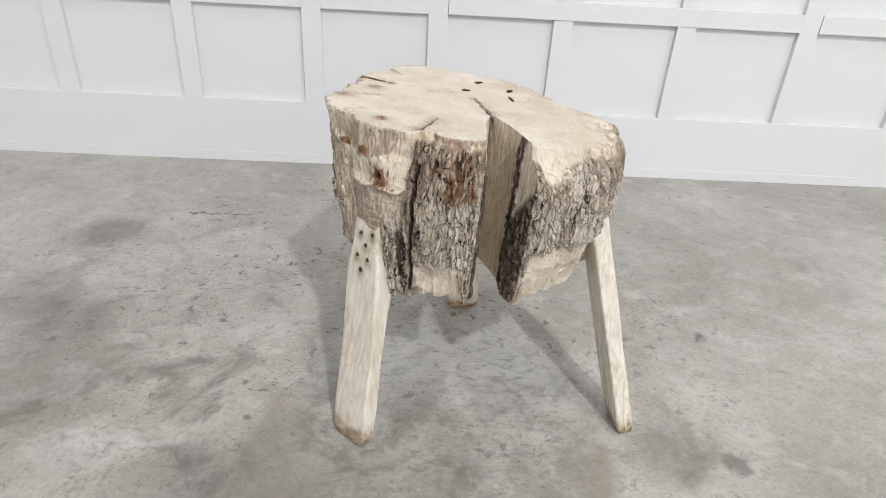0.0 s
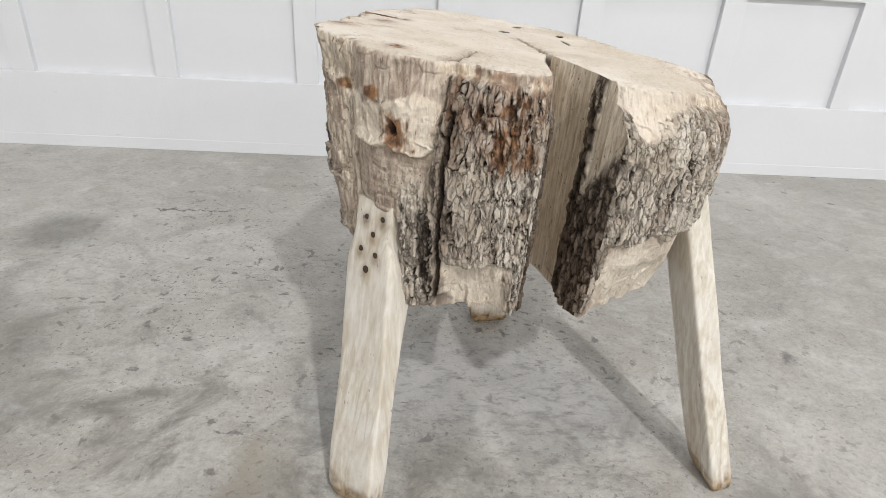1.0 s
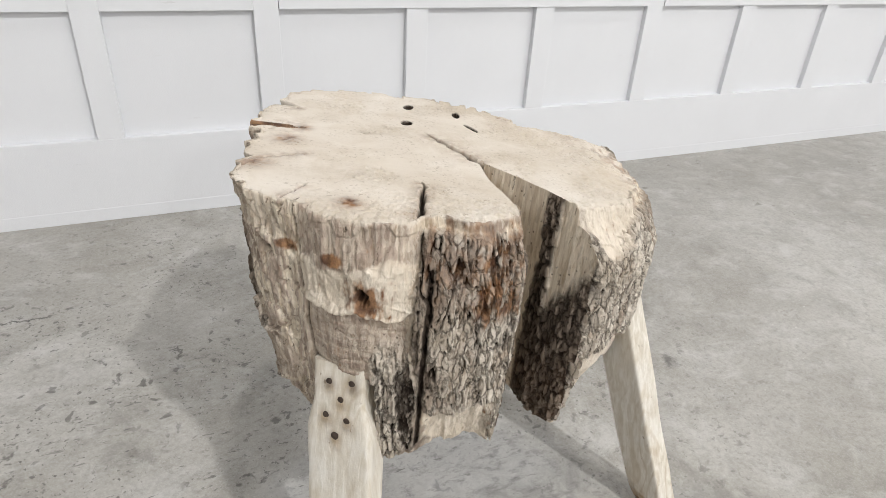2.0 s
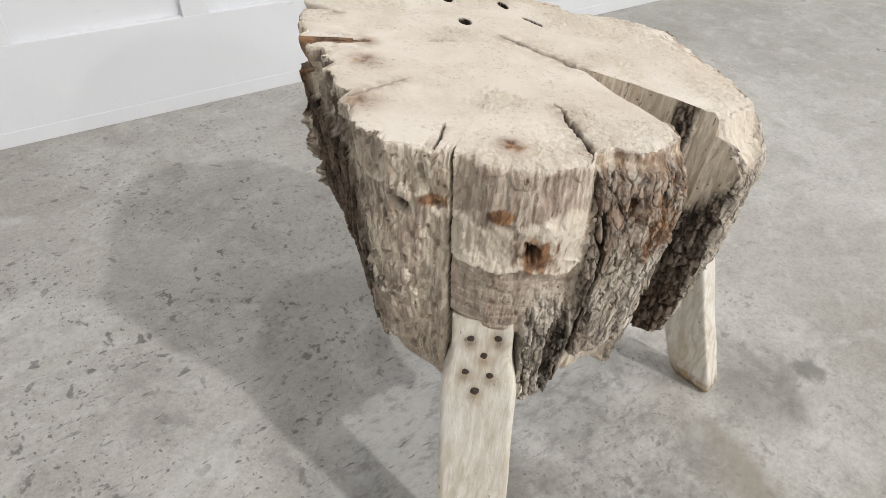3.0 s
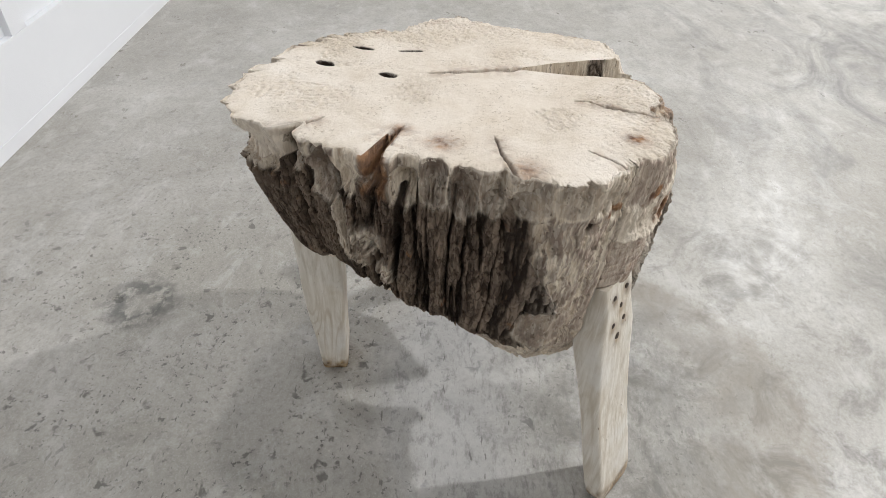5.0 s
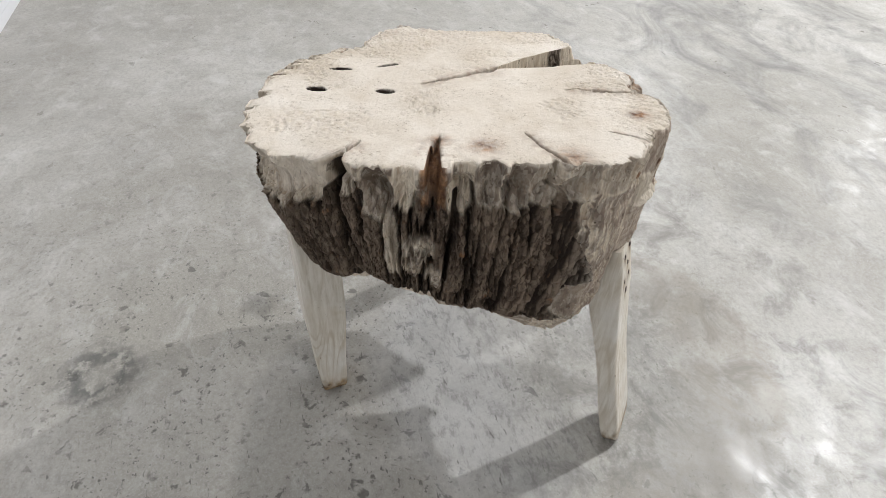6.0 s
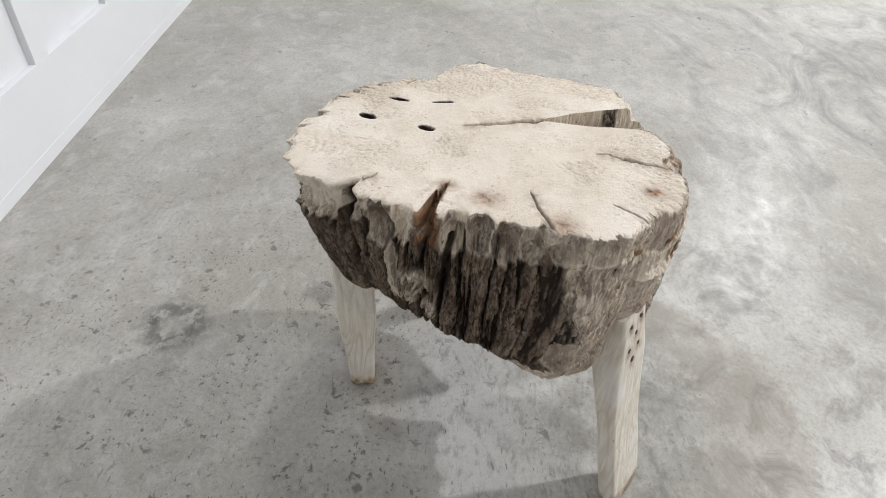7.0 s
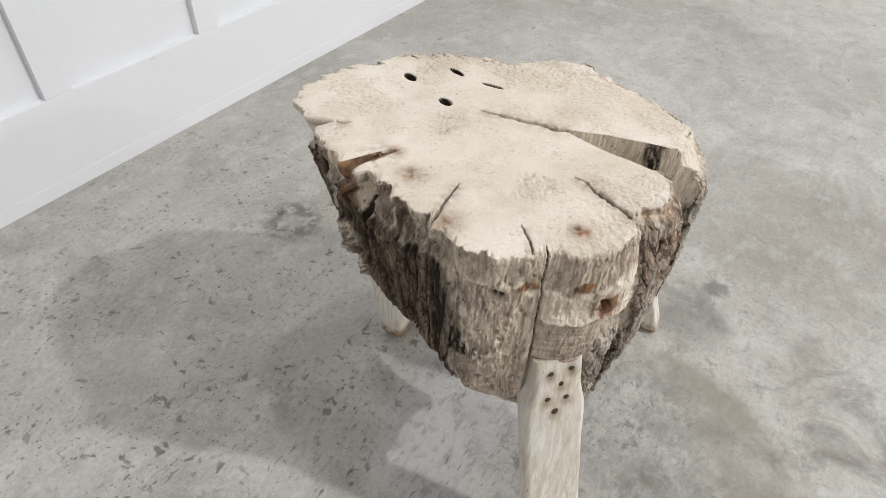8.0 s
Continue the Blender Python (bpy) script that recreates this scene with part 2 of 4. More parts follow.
def make_block_wood():
    """Bleached end grain, hewn sapwood and bark on one log; the bark, furrow and stain values come from the carving."""
    k = Mat("bleached_log")
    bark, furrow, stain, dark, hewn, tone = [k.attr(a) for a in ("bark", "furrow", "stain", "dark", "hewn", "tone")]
    soft = k.noise(7, 6, 0.62, warp=0.6)
    fibre = k.noise(1.0, 6, 0.6, k.stretch((150, 150, 12)), 0.6)
    pits = k.noise(150, 5, 0.75)
    top = k.mix(k.band(soft, 0.35, 0.7), (0.635, 0.557, 0.46), (0.785, 0.725, 0.648))
    dots = k.math("MULTIPLY", k.band(k.noise(170, 3, 0.6), 0.58, 0.65), k.band(k.noise(16, 4, 0.6), 0.42, 0.6))
    top = k.mix(k.math("MULTIPLY", k.band(pits, 0.35, 0.6, 1, 0), k.band(k.noise(13, 4, 0.6), 0.4, 0.65, 0.0, 0.22)), top, (0.33, 0.27, 0.185))
    top = k.mix(k.math("MULTIPLY", dots, 0.5), top, (0.25, 0.185, 0.11))
    top = k.mix(k.band(k.noise(19, 6, 0.65, warp=1.2), 0.56, 0.74, 0, 0.22), top, (0.52, 0.43, 0.30))
    crumbs = k.math("MULTIPLY", tone, k.band(k.noise(110, 5, 0.7), 0.47, 0.62))
    top = k.mix(k.math("MULTIPLY", crumbs, 0.35), top, (0.50, 0.41, 0.28))
    cream = k.mix(k.band(fibre, 0.35, 0.65), (0.56, 0.455, 0.335), (0.87, 0.79, 0.665))
    veins = k.band(k.noise(1.0, 5, 0.6, k.stretch((45, 45, 14)), 0.8), 0.3, 0.7)
    mauve = k.mix(dark, k.mix(veins, (0.24, 0.176, 0.142), (0.525, 0.425, 0.35)), k.mix(veins, (0.085, 0.061, 0.047), (0.245, 0.185, 0.145)))
    cut = k.mix(k.math("MULTIPLY", tone, k.band(k.noise(25, 5, 0.65), 0.3, 0.6, 0.7, 1.0)), cream, mauve)
    cut = k.mix(k.band(k.noise(9, 6, 0.65, warp=1.0), 0.54, 0.70, 0, 0.35), cut, (0.33, 0.26, 0.195))
    cut = k.mix(k.math("MULTIPLY", k.band(k.noise(1.0, 4, 0.6, k.stretch((110, 110, 50)), 0.5), 0.63, 0.69), 0.75), cut, (0.12, 0.085, 0.055))
    shreds = k.cells(1.0, k.stretch((190, 190, 60)), out="Color")
    shred = k.axis("X", shreds)
    cut = k.mix(k.band(shred, 0.6, 1.0, 0, 0.3), cut, (0.86, 0.79, 0.67))
    cut = k.mix(k.band(shred, 0.3, 0.0, 0, 0.25), cut, (0.20, 0.15, 0.11))
    worm = k.math("MULTIPLY", k.band(k.cells(85), 0.16, 0.10), k.band(k.noise(12, 3), 0.5, 0.58))
    cut = k.mix(k.math("MULTIPLY", worm, 0.8), cut, (0.07, 0.047, 0.03))
    wood = k.mix(hewn, top, cut)
    grey = k.mix(k.band(k.noise(34, 6, 0.65, k.stretch((1, 1, 0.4)), 0.6), 0.36, 0.64), (0.27, 0.215, 0.168), (0.54, 0.465, 0.385))
    plate = k.mix(k.band(tone, 0.15, 0.85), grey, (0.72, 0.655, 0.57))
    plate = k.mix(k.band(k.noise(9, 4, 0.6), 0.5, 0.68, 0, 0.45), plate, (0.30, 0.225, 0.135))
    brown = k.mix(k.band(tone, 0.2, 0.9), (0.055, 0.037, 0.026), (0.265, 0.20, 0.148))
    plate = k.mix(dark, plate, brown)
    # furrows: browner bark, plus crevice shade painted towards black by the relief
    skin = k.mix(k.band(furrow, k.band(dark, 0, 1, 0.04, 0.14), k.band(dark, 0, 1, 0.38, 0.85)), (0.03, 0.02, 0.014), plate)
    # small cracked flakes on the bark
    bent = k.node("ShaderNodeVectorMath")
    bent.operation = "MULTIPLY_ADD"
    sway = k.node("ShaderNodeTexNoise", Scale=55.0, Detail=5.0, Roughness=0.65)
    k.put(sway.inputs["Vector"], k.pos)
    k.put(bent.inputs[0], sway.outputs["Color"])
    bent.inputs[1].default_value = (0.014, 0.014, 0.022)
    k.put(bent.inputs[2], k.pos)
    flakes = k.stretch((88, 88, 26), bent.outputs[0])
    rift = k.band(k.cells(1.0, flakes, "DISTANCE_TO_EDGE"), 0.0, 0.10)
    scale = k.axis("X", k.cells(1.0, flakes, out="Color"))
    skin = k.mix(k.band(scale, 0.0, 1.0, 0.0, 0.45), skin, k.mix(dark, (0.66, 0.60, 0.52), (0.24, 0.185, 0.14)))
    # cracks and furrow bottoms get painted crevice shade as well
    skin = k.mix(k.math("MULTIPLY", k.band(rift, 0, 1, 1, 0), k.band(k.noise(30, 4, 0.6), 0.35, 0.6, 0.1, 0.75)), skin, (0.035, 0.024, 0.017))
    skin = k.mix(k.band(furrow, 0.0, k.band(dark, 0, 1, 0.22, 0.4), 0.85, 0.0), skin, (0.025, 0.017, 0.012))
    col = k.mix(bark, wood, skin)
    rust = k.mix(k.band(k.noise(60, 5, 0.6), 0.4, 0.65), (0.115, 0.052, 0.027), (0.36, 0.19, 0.09))
    col = k.mix(stain, col, rust)
    # shade inside holes and clefts, painted near black over the wood
    col = k.mix(k.attr("void_shade"), col, (0.028, 0.018, 0.012))
    coarse = k.math("ADD", 0.55, k.math("MULTIPLY", 0.45, k.math("MAXIMUM", hewn, tone)))
    h = k.math("ADD", k.math("MULTIPLY", k.math("MULTIPLY", pits, coarse), k.band(k.noise(8, 4, 0.6), 0.42, 0.62, 0.1, 0.9)), k.math("MULTIPLY", k.math("MULTIPLY", fibre, coarse), 0.7))
    h = k.math("ADD", h, k.math("MULTIPLY", k.math("MULTIPLY", bark, k.math("ADD", rift, k.math("MULTIPLY", scale, 0.5))), 0.55))
    h = k.math("ADD", h, k.math("MULTIPLY", k.noise(420, 3, 0.6), 0.35))
    h = k.math("ADD", h, k.math("MULTIPLY", k.math("MULTIPLY", shred, hewn), 0.6))
    return k.done(col, k.band(bark, 0, 1, 0.72, 0.9), h, 0.0038, spec=0.22)


def make_leg_wood():
    k = Mat("bleached_leg_wood")
    tc = k.t.nodes.new("ShaderNodeTexCoord").outputs["Object"]
    fibre = k.noise(1.0, 7, 0.6, k.stretch((120, 120, 6), tc), 0.5)
    streak = k.noise(1.0, 5, 0.6, k.stretch((30, 30, 2.2), tc), 1.2)
    col = k.mix(k.band(fibre, 0.3, 0.7), (0.56, 0.505, 0.415), (0.77, 0.735, 0.67))
    col = k.mix(k.band(streak, 0.5, 0.72, 0, 0.5), col, (0.47, 0.40, 0.30))
    col = k.mix(k.band(k.noise(8, 5, 0.6, tc), 0.5, 0.7, 0, 0.6), col, (0.76, 0.745, 0.71))
    col = k.mix(k.band(k.noise(70, 3, 0.6, k.stretch((1, 1, 0.5), tc)), 0.69, 0.74, 0, 0.7), col, (0.16, 0.11, 0.07))
    rings = k.math("SINE", k.math("MULTIPLY", k.noise(1.0, 2, 0.5, k.stretch((9, 9, 1.7), tc), 0.3), 75.0))
    col = k.mix(k.math("MULTIPLY", k.band(rings, 0.35, 0.95), k.band(k.noise(3.0, 3, 0.5, tc), 0.45, 0.62, 0.0, 0.38)), col, (0.42, 0.33, 0.215))
    earth = k.mix(k.band(k.noise(45, 5, 0.65, tc), 0.38, 0.62), (0.13, 0.075, 0.035), (0.40, 0.28, 0.15))
    col = k.mix(k.attr("stain"), col, earth)
    col = k.mix(k.attr("void_shade"), col, (0.03, 0.02, 0.014))
    h = k.math("ADD", fibre, k.math("MULTIPLY", k.noise(90, 4, 0.6, tc), 0.6))
    return k.done(col, 0.7, h, 0.0016, spec=0.25)


def make_plain(name, color, rough, metal=0.0):
    k = Mat(name)
    return k.done(k.mix(k.band(k.noise(40, 4), 0.3, 0.7, 0, 0.3), color, tuple(c * 0.7 for c in color)), rough, k.noise(200, 3), 0.0004, metal)


CONCRETE = finish_concrete()
PAINT = make_paint("white_semigloss_paint", (0.745, 0.757, 0.785))
HALL_PAINT = make_paint("white_hall_paint", (0.78, 0.78, 0.78), 0.6)
LOG = make_block_wood()
LEG = make_leg_wood()
RUST = make_plain("rusted_iron", (0.05, 0.033, 0.024), 0.75)
LAMP_BODY = make_plain("grey_lamp_housing", (0.35, 0.35, 0.36), 0.5, 0.6)
GLOW = Mat("lamp_diffuser")
GLOW.bsdf.inputs["Emission Color"].default_value = (1, 0.97, 0.93, 1)
GLOW.bsdf.inputs["Emission Strength"].default_value = 60.0
GLOW = GLOW.done((0.9, 0.9, 0.9), 0.4)

# ---- the hall ----
X0, X1, Y0 = -12.0, 14.0, -20.0
floor = tagged(part("floor", one_box(X0, X1, Y0, WALL_Y + 0.15, -0.2, 0.0), CONCRETE), "grey sealed concrete floor with stains and dark specks", "floor", kind="structure")
wall_north = tagged(part("wall_north", one_box(X0, X1, WALL_Y, WALL_Y + 0.15, 0.0, CEIL), PAINT), "white painted panelled wall with battens and rails", "wall", kind="structure")
# unseen walls and ceiling, added to close the room for ambient bounce
for name, dims in (("wall_south", (X0, X1, Y0 - 0.15, Y0, 0, CEIL)), ("wall_west", (X0 - 0.15, X0, Y0 - 0.15, WALL_Y + 0.15, 0, CEIL)), ("wall_east", (X1, X1 + 0.15, Y0 - 0.15, WALL_Y + 0.15, 0, CEIL))):
    tagged(part(name, one_box(*dims), HALL_PAINT), "plain white hall wall, unseen, added to bounce light", "wall", kind="structure")
tagged(part("ceiling", one_box(X0 - 0.15, X1 + 0.15, Y0 - 0.15, WALL_Y + 0.15, CEIL, CEIL + 0.15), HALL_PAINT), "plain white hall ceiling, unseen, added to bounce light", "ceiling", kind="structure")

# panelling: plinth strip, base board, stiles, rails and battens
PITCH, BAT, FIRST = 0.602, 0.092, 0.047
BASE_TOP, RAIL_LOW, RAIL_TOP = 0.328, 0.782, 0.866
baseboard = tagged(part("baseboard", one_box(X0, X1, WALL_Y - 0.028, WALL_Y, 0.0, BASE_TOP, bevel=0.002), PAINT), "tall white painted base board along the wall", "baseboard", kind="structure")
part("plinth_strip", one_box(X0, X1, WALL_Y - 0.0295, WALL_Y - 0.0275, 0.0, 0.052, bevel=0.0012), PAINT, baseboard)
for n in range(-9, 15):
    x = FIRST + PITCH * n
    if x < X0 + 0.1 or x > X1 - 0.2:
        continue
    stile = n <= 0 or n % 3 == 0
    if stile:
        part("stile", one_box(x, x + BAT, WALL_Y - 0.027, WALL_Y, BASE_TOP, CEIL - 0.3, bevel=0.0015), PAINT, wall_north)
    else:
        part("batten", one_box(x, x + BAT, WALL_Y - 0.027, WALL_Y, BASE_TOP, RAIL_LOW, bevel=0.0015), PAINT, wall_north)
        part("batten", one_box(x, x + BAT, WALL_Y - 0.027, WALL_Y, RAIL_TOP, CEIL - 0.3, bevel=0.0015), PAINT, wall_north)
    if n <= -1:
        part("rail", one_box(x + BAT, x + PITCH, WALL_Y - 0.0262, WALL_Y, RAIL_LOW - 0.004, RAIL_TOP - 0.004, bevel=0.0015), PAINT, wall_north)
    elif n % 3 == 0:
        part("rail", one_box(x + BAT + 0.002, x + 3 * PITCH - 0.002, WALL_Y - 0.031, WALL_Y, RAIL_LOW, RAIL_TOP, bevel=0.0015), PAINT, wall_north)


# ---- high-bay lamps ----
def high_bay(x, y, watts):
    lamp = tagged(new("ceiling_lamp"), "unseen round high-bay lamp hanging under the hall ceiling", "lamp", "hall lamps")
    lamp.location = (x, y, LAMP_Z)
    bm = bmesh.new()
    bmesh.ops.create_cone(bm, cap_ends=True, segments=32, radius1=LAMP_R + 0.03, radius2=0.11, depth=0.12, matrix=Matrix.Translation((0, 0, 0.085)))
    part("housing", bm, LAMP_BODY, lamp)
    bm = bmesh.new()
    bmesh.ops.create_cone(bm, cap_ends=True, segments=12, radius1=0.012, radius2=0.012, depth=CEIL - LAMP_Z - 0.14, matrix=Matrix.Translation((0, 0, 0.14 + (CEIL - LAMP_Z - 0.14) / 2)))
    part("stem", bm, LAMP_BODY, lamp)
    bm = bmesh.new()
    bmesh.ops.create_cone(bm, cap_ends=True, segments=32, radius1=LAMP_R, radius2=LAMP_R, depth=0.012, matrix=Matrix.Translation((0, 0, 0.018)))
    part("diffuser", bm, GLOW, lamp)
    data = bpy.data.lights.new("lamp_light", "AREA")
    data.shape, data.size, data.energy, data.color = "DISK", 2 * LAMP_R, watts, (1.0, 0.99, 0.978)
    light = new("lamp_light", data)
    light.location = (x, y, LAMP_Z - 0.01)


for x, y, watts in LAMPS:
    high_bay(x, y, watts)

# ---- the chopping block on three legs ----
CX, CY = 0.186, -0.341  # the end of the great split, the middle of the carving


def around(deg, values):
    """A smooth closed curve through values at even angles from 0 degrees."""
    values = np.asarray(values, float)
    n = len(values)
    f = (np.asarray(deg) % 360) / 360 * n
    i = np.floor(f).astype(int)
    t = f - i
    p0, p1, p2, p3 = [values[(i + k) % n] for k in (-1, 0, 1, 2)]
    return 0.5 * (2 * p1 + (p2 - p0) * t + (2 * p0 - 5 * p1 + 4 * p2 - p3) * t**2 + (3 * p1 - 3 * p2 + p3 - p0) * t**3)


def dip(deg, at, wide):
    d = (deg - at + 180) % 360 - 180
    return np.exp(-((d / wide) ** 2))


RIM = (0.345, 0.270, 0.273, 0.299, 0.312, 0.358, 0.393, 0.358, 0.345, 0.352, 0.400, 0.409, 0.392, 0.345, 0.330, 0.348, 0.350, 0.364)
BULGE = (0.02, 0.02, 0.01, 0.0, 0.0, 0.0, 0.0, -0.004, -0.006, -0.014, -0.014, -0.004, 0.012, 0.02, 0.045, 0.030, 0.026, 0.008)
TAPER = (0.03, 0.04, 0.05, 0.07, 0.09, 0.105, 0.105, 0.085, 0.06, 0.05, 0.055, 0.03, 0.015, 0.012, 0.012, 0.02, 0.02, 0.025)
FOOT = (0.48, 0.48, 0.48, 0.48, 0.48, 0.475, 0.49, 0.515, 0.50, 0.466, 0.424, 0.378, 0.405, 0.40, 0.398, 0.40, 0.402, 0.44)


def rim_radius(deg, u):
    """The outline of the block; the clefts grow shallower downwards."""
    r = around(deg, RIM)
    deep = 1 - 0.8 * smooth(0.04, 0.36, u)
    gap = smooth(160.6, 161.4, deg % 360) * (1 - smooth(163.8, 165.0, deg % 360)) * (1 - 0.95 * smooth(0.03, 0.16, u + 0.05 * (fbm(deg / 1.5, u / 0.05, 12) - 0.5)))
    broken = smooth(167.0, 168.0, deg % 360) * (1 - smooth(172.5, 174.0, deg % 360)) * (1 - smooth(0.10, 0.20, u))
    r = r - 0.026 * dip(deg, 28, 5) - (0.058 + 0.03 * fbm(u / 0.03, deg / 1.2, 7)) * gap - 0.020 * broken
    r = r - deep * (0.040 * dip(deg, 137.6, 2.2) + 0.018 * dip(deg + 3 * (fbm(u / 0.02, deg / 2, 8) - 0.5), 192.0, 1.1))
    r = r - deep * 0.04 * dip(deg, 246, 5) - 0.014 * dip(deg, 242.4, 1.0) * deep
    r = r - 0.020 * smooth(0.55, 0.72, grain(deg / 2.2, 0 * deg, 77)) * dip(deg, 72, 42) * deep
    r = r + 0.010 * dip(deg, 74, 7) + 0.024 * dip(deg, 204, 7) + 0.008 * dip(deg, 226, 8) - 0.006 * dip(deg, 217, 4)
    return r


def top_height(x, y):
    return 0.8075 - 0.0906 * x - 0.0154 * y


def split_mid(q_radius):
    """How far the split has opened at a distance from its end."""
    return 0.02 + 0.98 * smooth(0.05, 0.20, q_radius)


def split_edges(u):
    """Both edges of the great split, in degrees, at the depth u (0: top, 1: bottom)."""
    right = 286.0 - 3.8 * u
    left = 267.5 - 2.5 * u
    return right, left


# hollows left by the axe: angle, depth below the top, half width, half height, hollow, greyness
SCOOPS = (
    (104, 0.040, 5.0, 0.055, 0.010, 0.35),
    (112, 0.045, 5.5, 0.060, 0.016, 0.15),
    (121, 0.050, 6.0, 0.062, 0.020, 0.40),
    (130, 0.040, 5.0, 0.055, 0.012, 0.10),
    (141, 0.030, 3.2, 0.035, 0.010, 0.45),
    (148.5, 0.055, 4.6, 0.052, 0.024, 1.0),
    (156, 0.030, 3.0, 0.050, 0.008, 0.0),
    (169.5, 0.055, 3.6, 0.034, 0.020, 0.0),
    (177, 0.030, 4.2, 0.048, 0.020, 0.95),
    (184, 0.035, 4.4, 0.052, 0.018, 0.85),
    (190, 0.030, 3.0, 0.050, 0.012, 0.7),
    (197, 0.030, 4.2, 0.042, 0.014, 0.6),
    (204, 0.028, 4.4, 0.038, 0.013, 0.45),
    (211, 0.030, 3.6, 0.040, 0.008, 0.3),
    (206, 0.30, 8.0, 0.05, 0.005, 0.8),
    (293, 0.025, 6, 0.042, 0.004, 0.0),
    (252, 0.355, 6.5, 0.045, 0.008, 0.1),
    (303, 0.34, 13, 0.055, 0.008, 0.1),
    (322, 0.26, 9, 0.05, 0.006, 0.15),
)


def carve_block():
    NA, NU = 2000, 300
    a = np.linspace(0, 1, NA)[:, None] * np.ones((1, NU))
    u = np.ones((NA, 1)) * np.linspace(0, 1, NU)[None]
    right, left = split_edges(u)
    deg = right + a * (360 + left - right)
    d360 = deg % 360
    rad = np.radians(deg)
    top_r = rim_radius(deg, u)
    zt = top_height(CX + top_r * np.cos(rad), CY + top_r * np.sin(rad))
    zb = around(deg, FOOT) + 0.008 * (fbm(deg / 4, 0 * u, 3) - 0.5) * 2
    # the shoulder of the right half falls away
    sag = 0.022 * dip(deg, 338, 22)
    zt = zt - sag
    z = zt + (zb - zt) * u
    arc = rad * 0.38
    under = zt - z

    # where the bark is left
    jag = (fbm(arc / 0.022, z / 0.03, 11) - 0.5) * 2
    jag2 = (fbm(arc / 0.06, z / 0.07, 21) - 0.5) * 2

    def between(lo, hi, edge=1.2):
        w = jag * 1.5 + jag2 * 1.5
        return smooth(lo - edge, lo + edge, d360 + w) * (1 - smooth(hi - edge, hi + edge, d360 + w))

    def below(depth):
        calm = smooth(212, 200, d360) * smooth(80, 100, d360)
        return smooth(depth - 0.006 + 0.004 * calm, depth + 0.006 - 0.004 * calm, under + (0.018 - 0.012 * calm) * jag + 0.012 * jag2)

    def above(height):
        return smooth(height - 0.006, height + 0.006, z - zb + 0.014 * jag + 0.02 * jag2)

    front = between(242, 272) * below(0.02) * np.maximum(above(0.10), smooth(260, 264, d360 + 3 * jag))
    front = np.maximum(front, (between(234, 243) * smooth(0.16, 0.24, under + 0.02 * jag)) * above(0.01))
    white = dip(deg, 292, 5) * 0.04
    flank = between(272, 359) * below(0.022 + white) * above(0.15 - 0.09 * smooth(332, 350, d360) - 0.13 * (1 - smooth(283.5, 286, d360)))
    rear = np.maximum(between(101, 198) * below(0.026 + 0.035 * fbm(arc / 0.035, 0 * z, 17, 2) + 0.055 * dip(deg, 121, 11) + 0.03 * dip(deg, 152, 5) + 0.03 * dip(deg, 198, 8)), between(-5, 104) * below(0.05)) * above(0.018)
    pale_foot = smooth(172, 180, d360) * (1 - smooth(222, 228, d360)) * (0.018 + 0.055 * smooth(180, 214, d360))
    rear = np.maximum(rear, between(150, 206) * below(0.09 + 0.012 * (d360 - 194).clip(0, 30)) * above(0.05))
    rear = rear * smooth(pale_foot - 0.004, pale_foot + 0.004, z - zb + 0.010 * jag)
    bark = np.clip(np.maximum.reduce([front, flank, rear, between(355, 400)]), 0, 1)
    dark = smooth(212, 196, d360) * smooth(60, 100, d360) + 0.8 * dip(deg + 4 * jag2, 243.5, 3.5) + 0.4 * dip(deg + 2 * jag2, 283, 2) + 0.45 * dip(deg, 335, 14) * smooth(0.6, 0.7, z)
    dark = np.clip(dark + 0.35 * dip(deg, 257, 8) * smooth(0.70, 0.75, z), 0, 1)

    # bark relief: long ridges broken into plates
    ragged = fbm(arc / 0.012, z / 0.025, 31, 5) - 0.5
    rearward = smooth(212, 200, d360) * smooth(60, 100, d360)
    wx = arc + (0.024 - 0.010 * rearward) * ragged + 0.012 * (fbm(arc / 0.06, z / 0.12, 33, 2) - 0.5)
    wz = z + (0.045 - 0.025 * rearward) * (fbm(arc / 0.010, z / 0.02, 41, 5) - 0.5)
    size = 1 + 0.25 * smooth(212, 200, d360) * smooth(60, 100, d360)
    flake = fbm(arc / 0.0035, z / 0.014, 61, 4) - 0.5
    up = np.abs(2 * fbm(wx / (0.024 * size), wz / (0.22 - 0.08 * dark), 51, 4) - 1)
    deep_line = (1 - smooth(0.03, 0.17, up + 0.14 * flake)) * (0.8 + 0.2 * dark)
    seam, own = plates(wx / (0.0105 * size), wz / (0.062 + 0.013 * rearward), 3)
    seam2, own2 = plates(wx / 0.0065 + 7, wz / 0.014, 5)
    wall = smooth(0.0, 0.10, seam + 0.16 * flake)
    body = wall * (1 - deep_line)
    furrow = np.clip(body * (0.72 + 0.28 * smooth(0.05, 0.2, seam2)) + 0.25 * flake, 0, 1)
    plate = (0.0075 + 0.003 * dark) * body + 0.0055 * own * (0.4 + 0.6 * body) + 0.0026 * own2 * smooth(0.0, 0.10, seam2) + 0.0042 * flake
    plate = plate + (0.004 + 0.006 * dark) * (fbm(wx / 0.05, wz / 0.3, 59, 3) - 0.5) * 2 - 0.003
    # the dark side: long rope-like ridges with deep furrows, cracked across
    wr = arc + 0.005 * ragged + 0.016 * (fbm(arc / 0.06, z / 0.10, 33, 2) - 0.5)
    rope = np.abs(2 * fbm(wr / 0.024, z / 0.30, 53, 4) - 1)
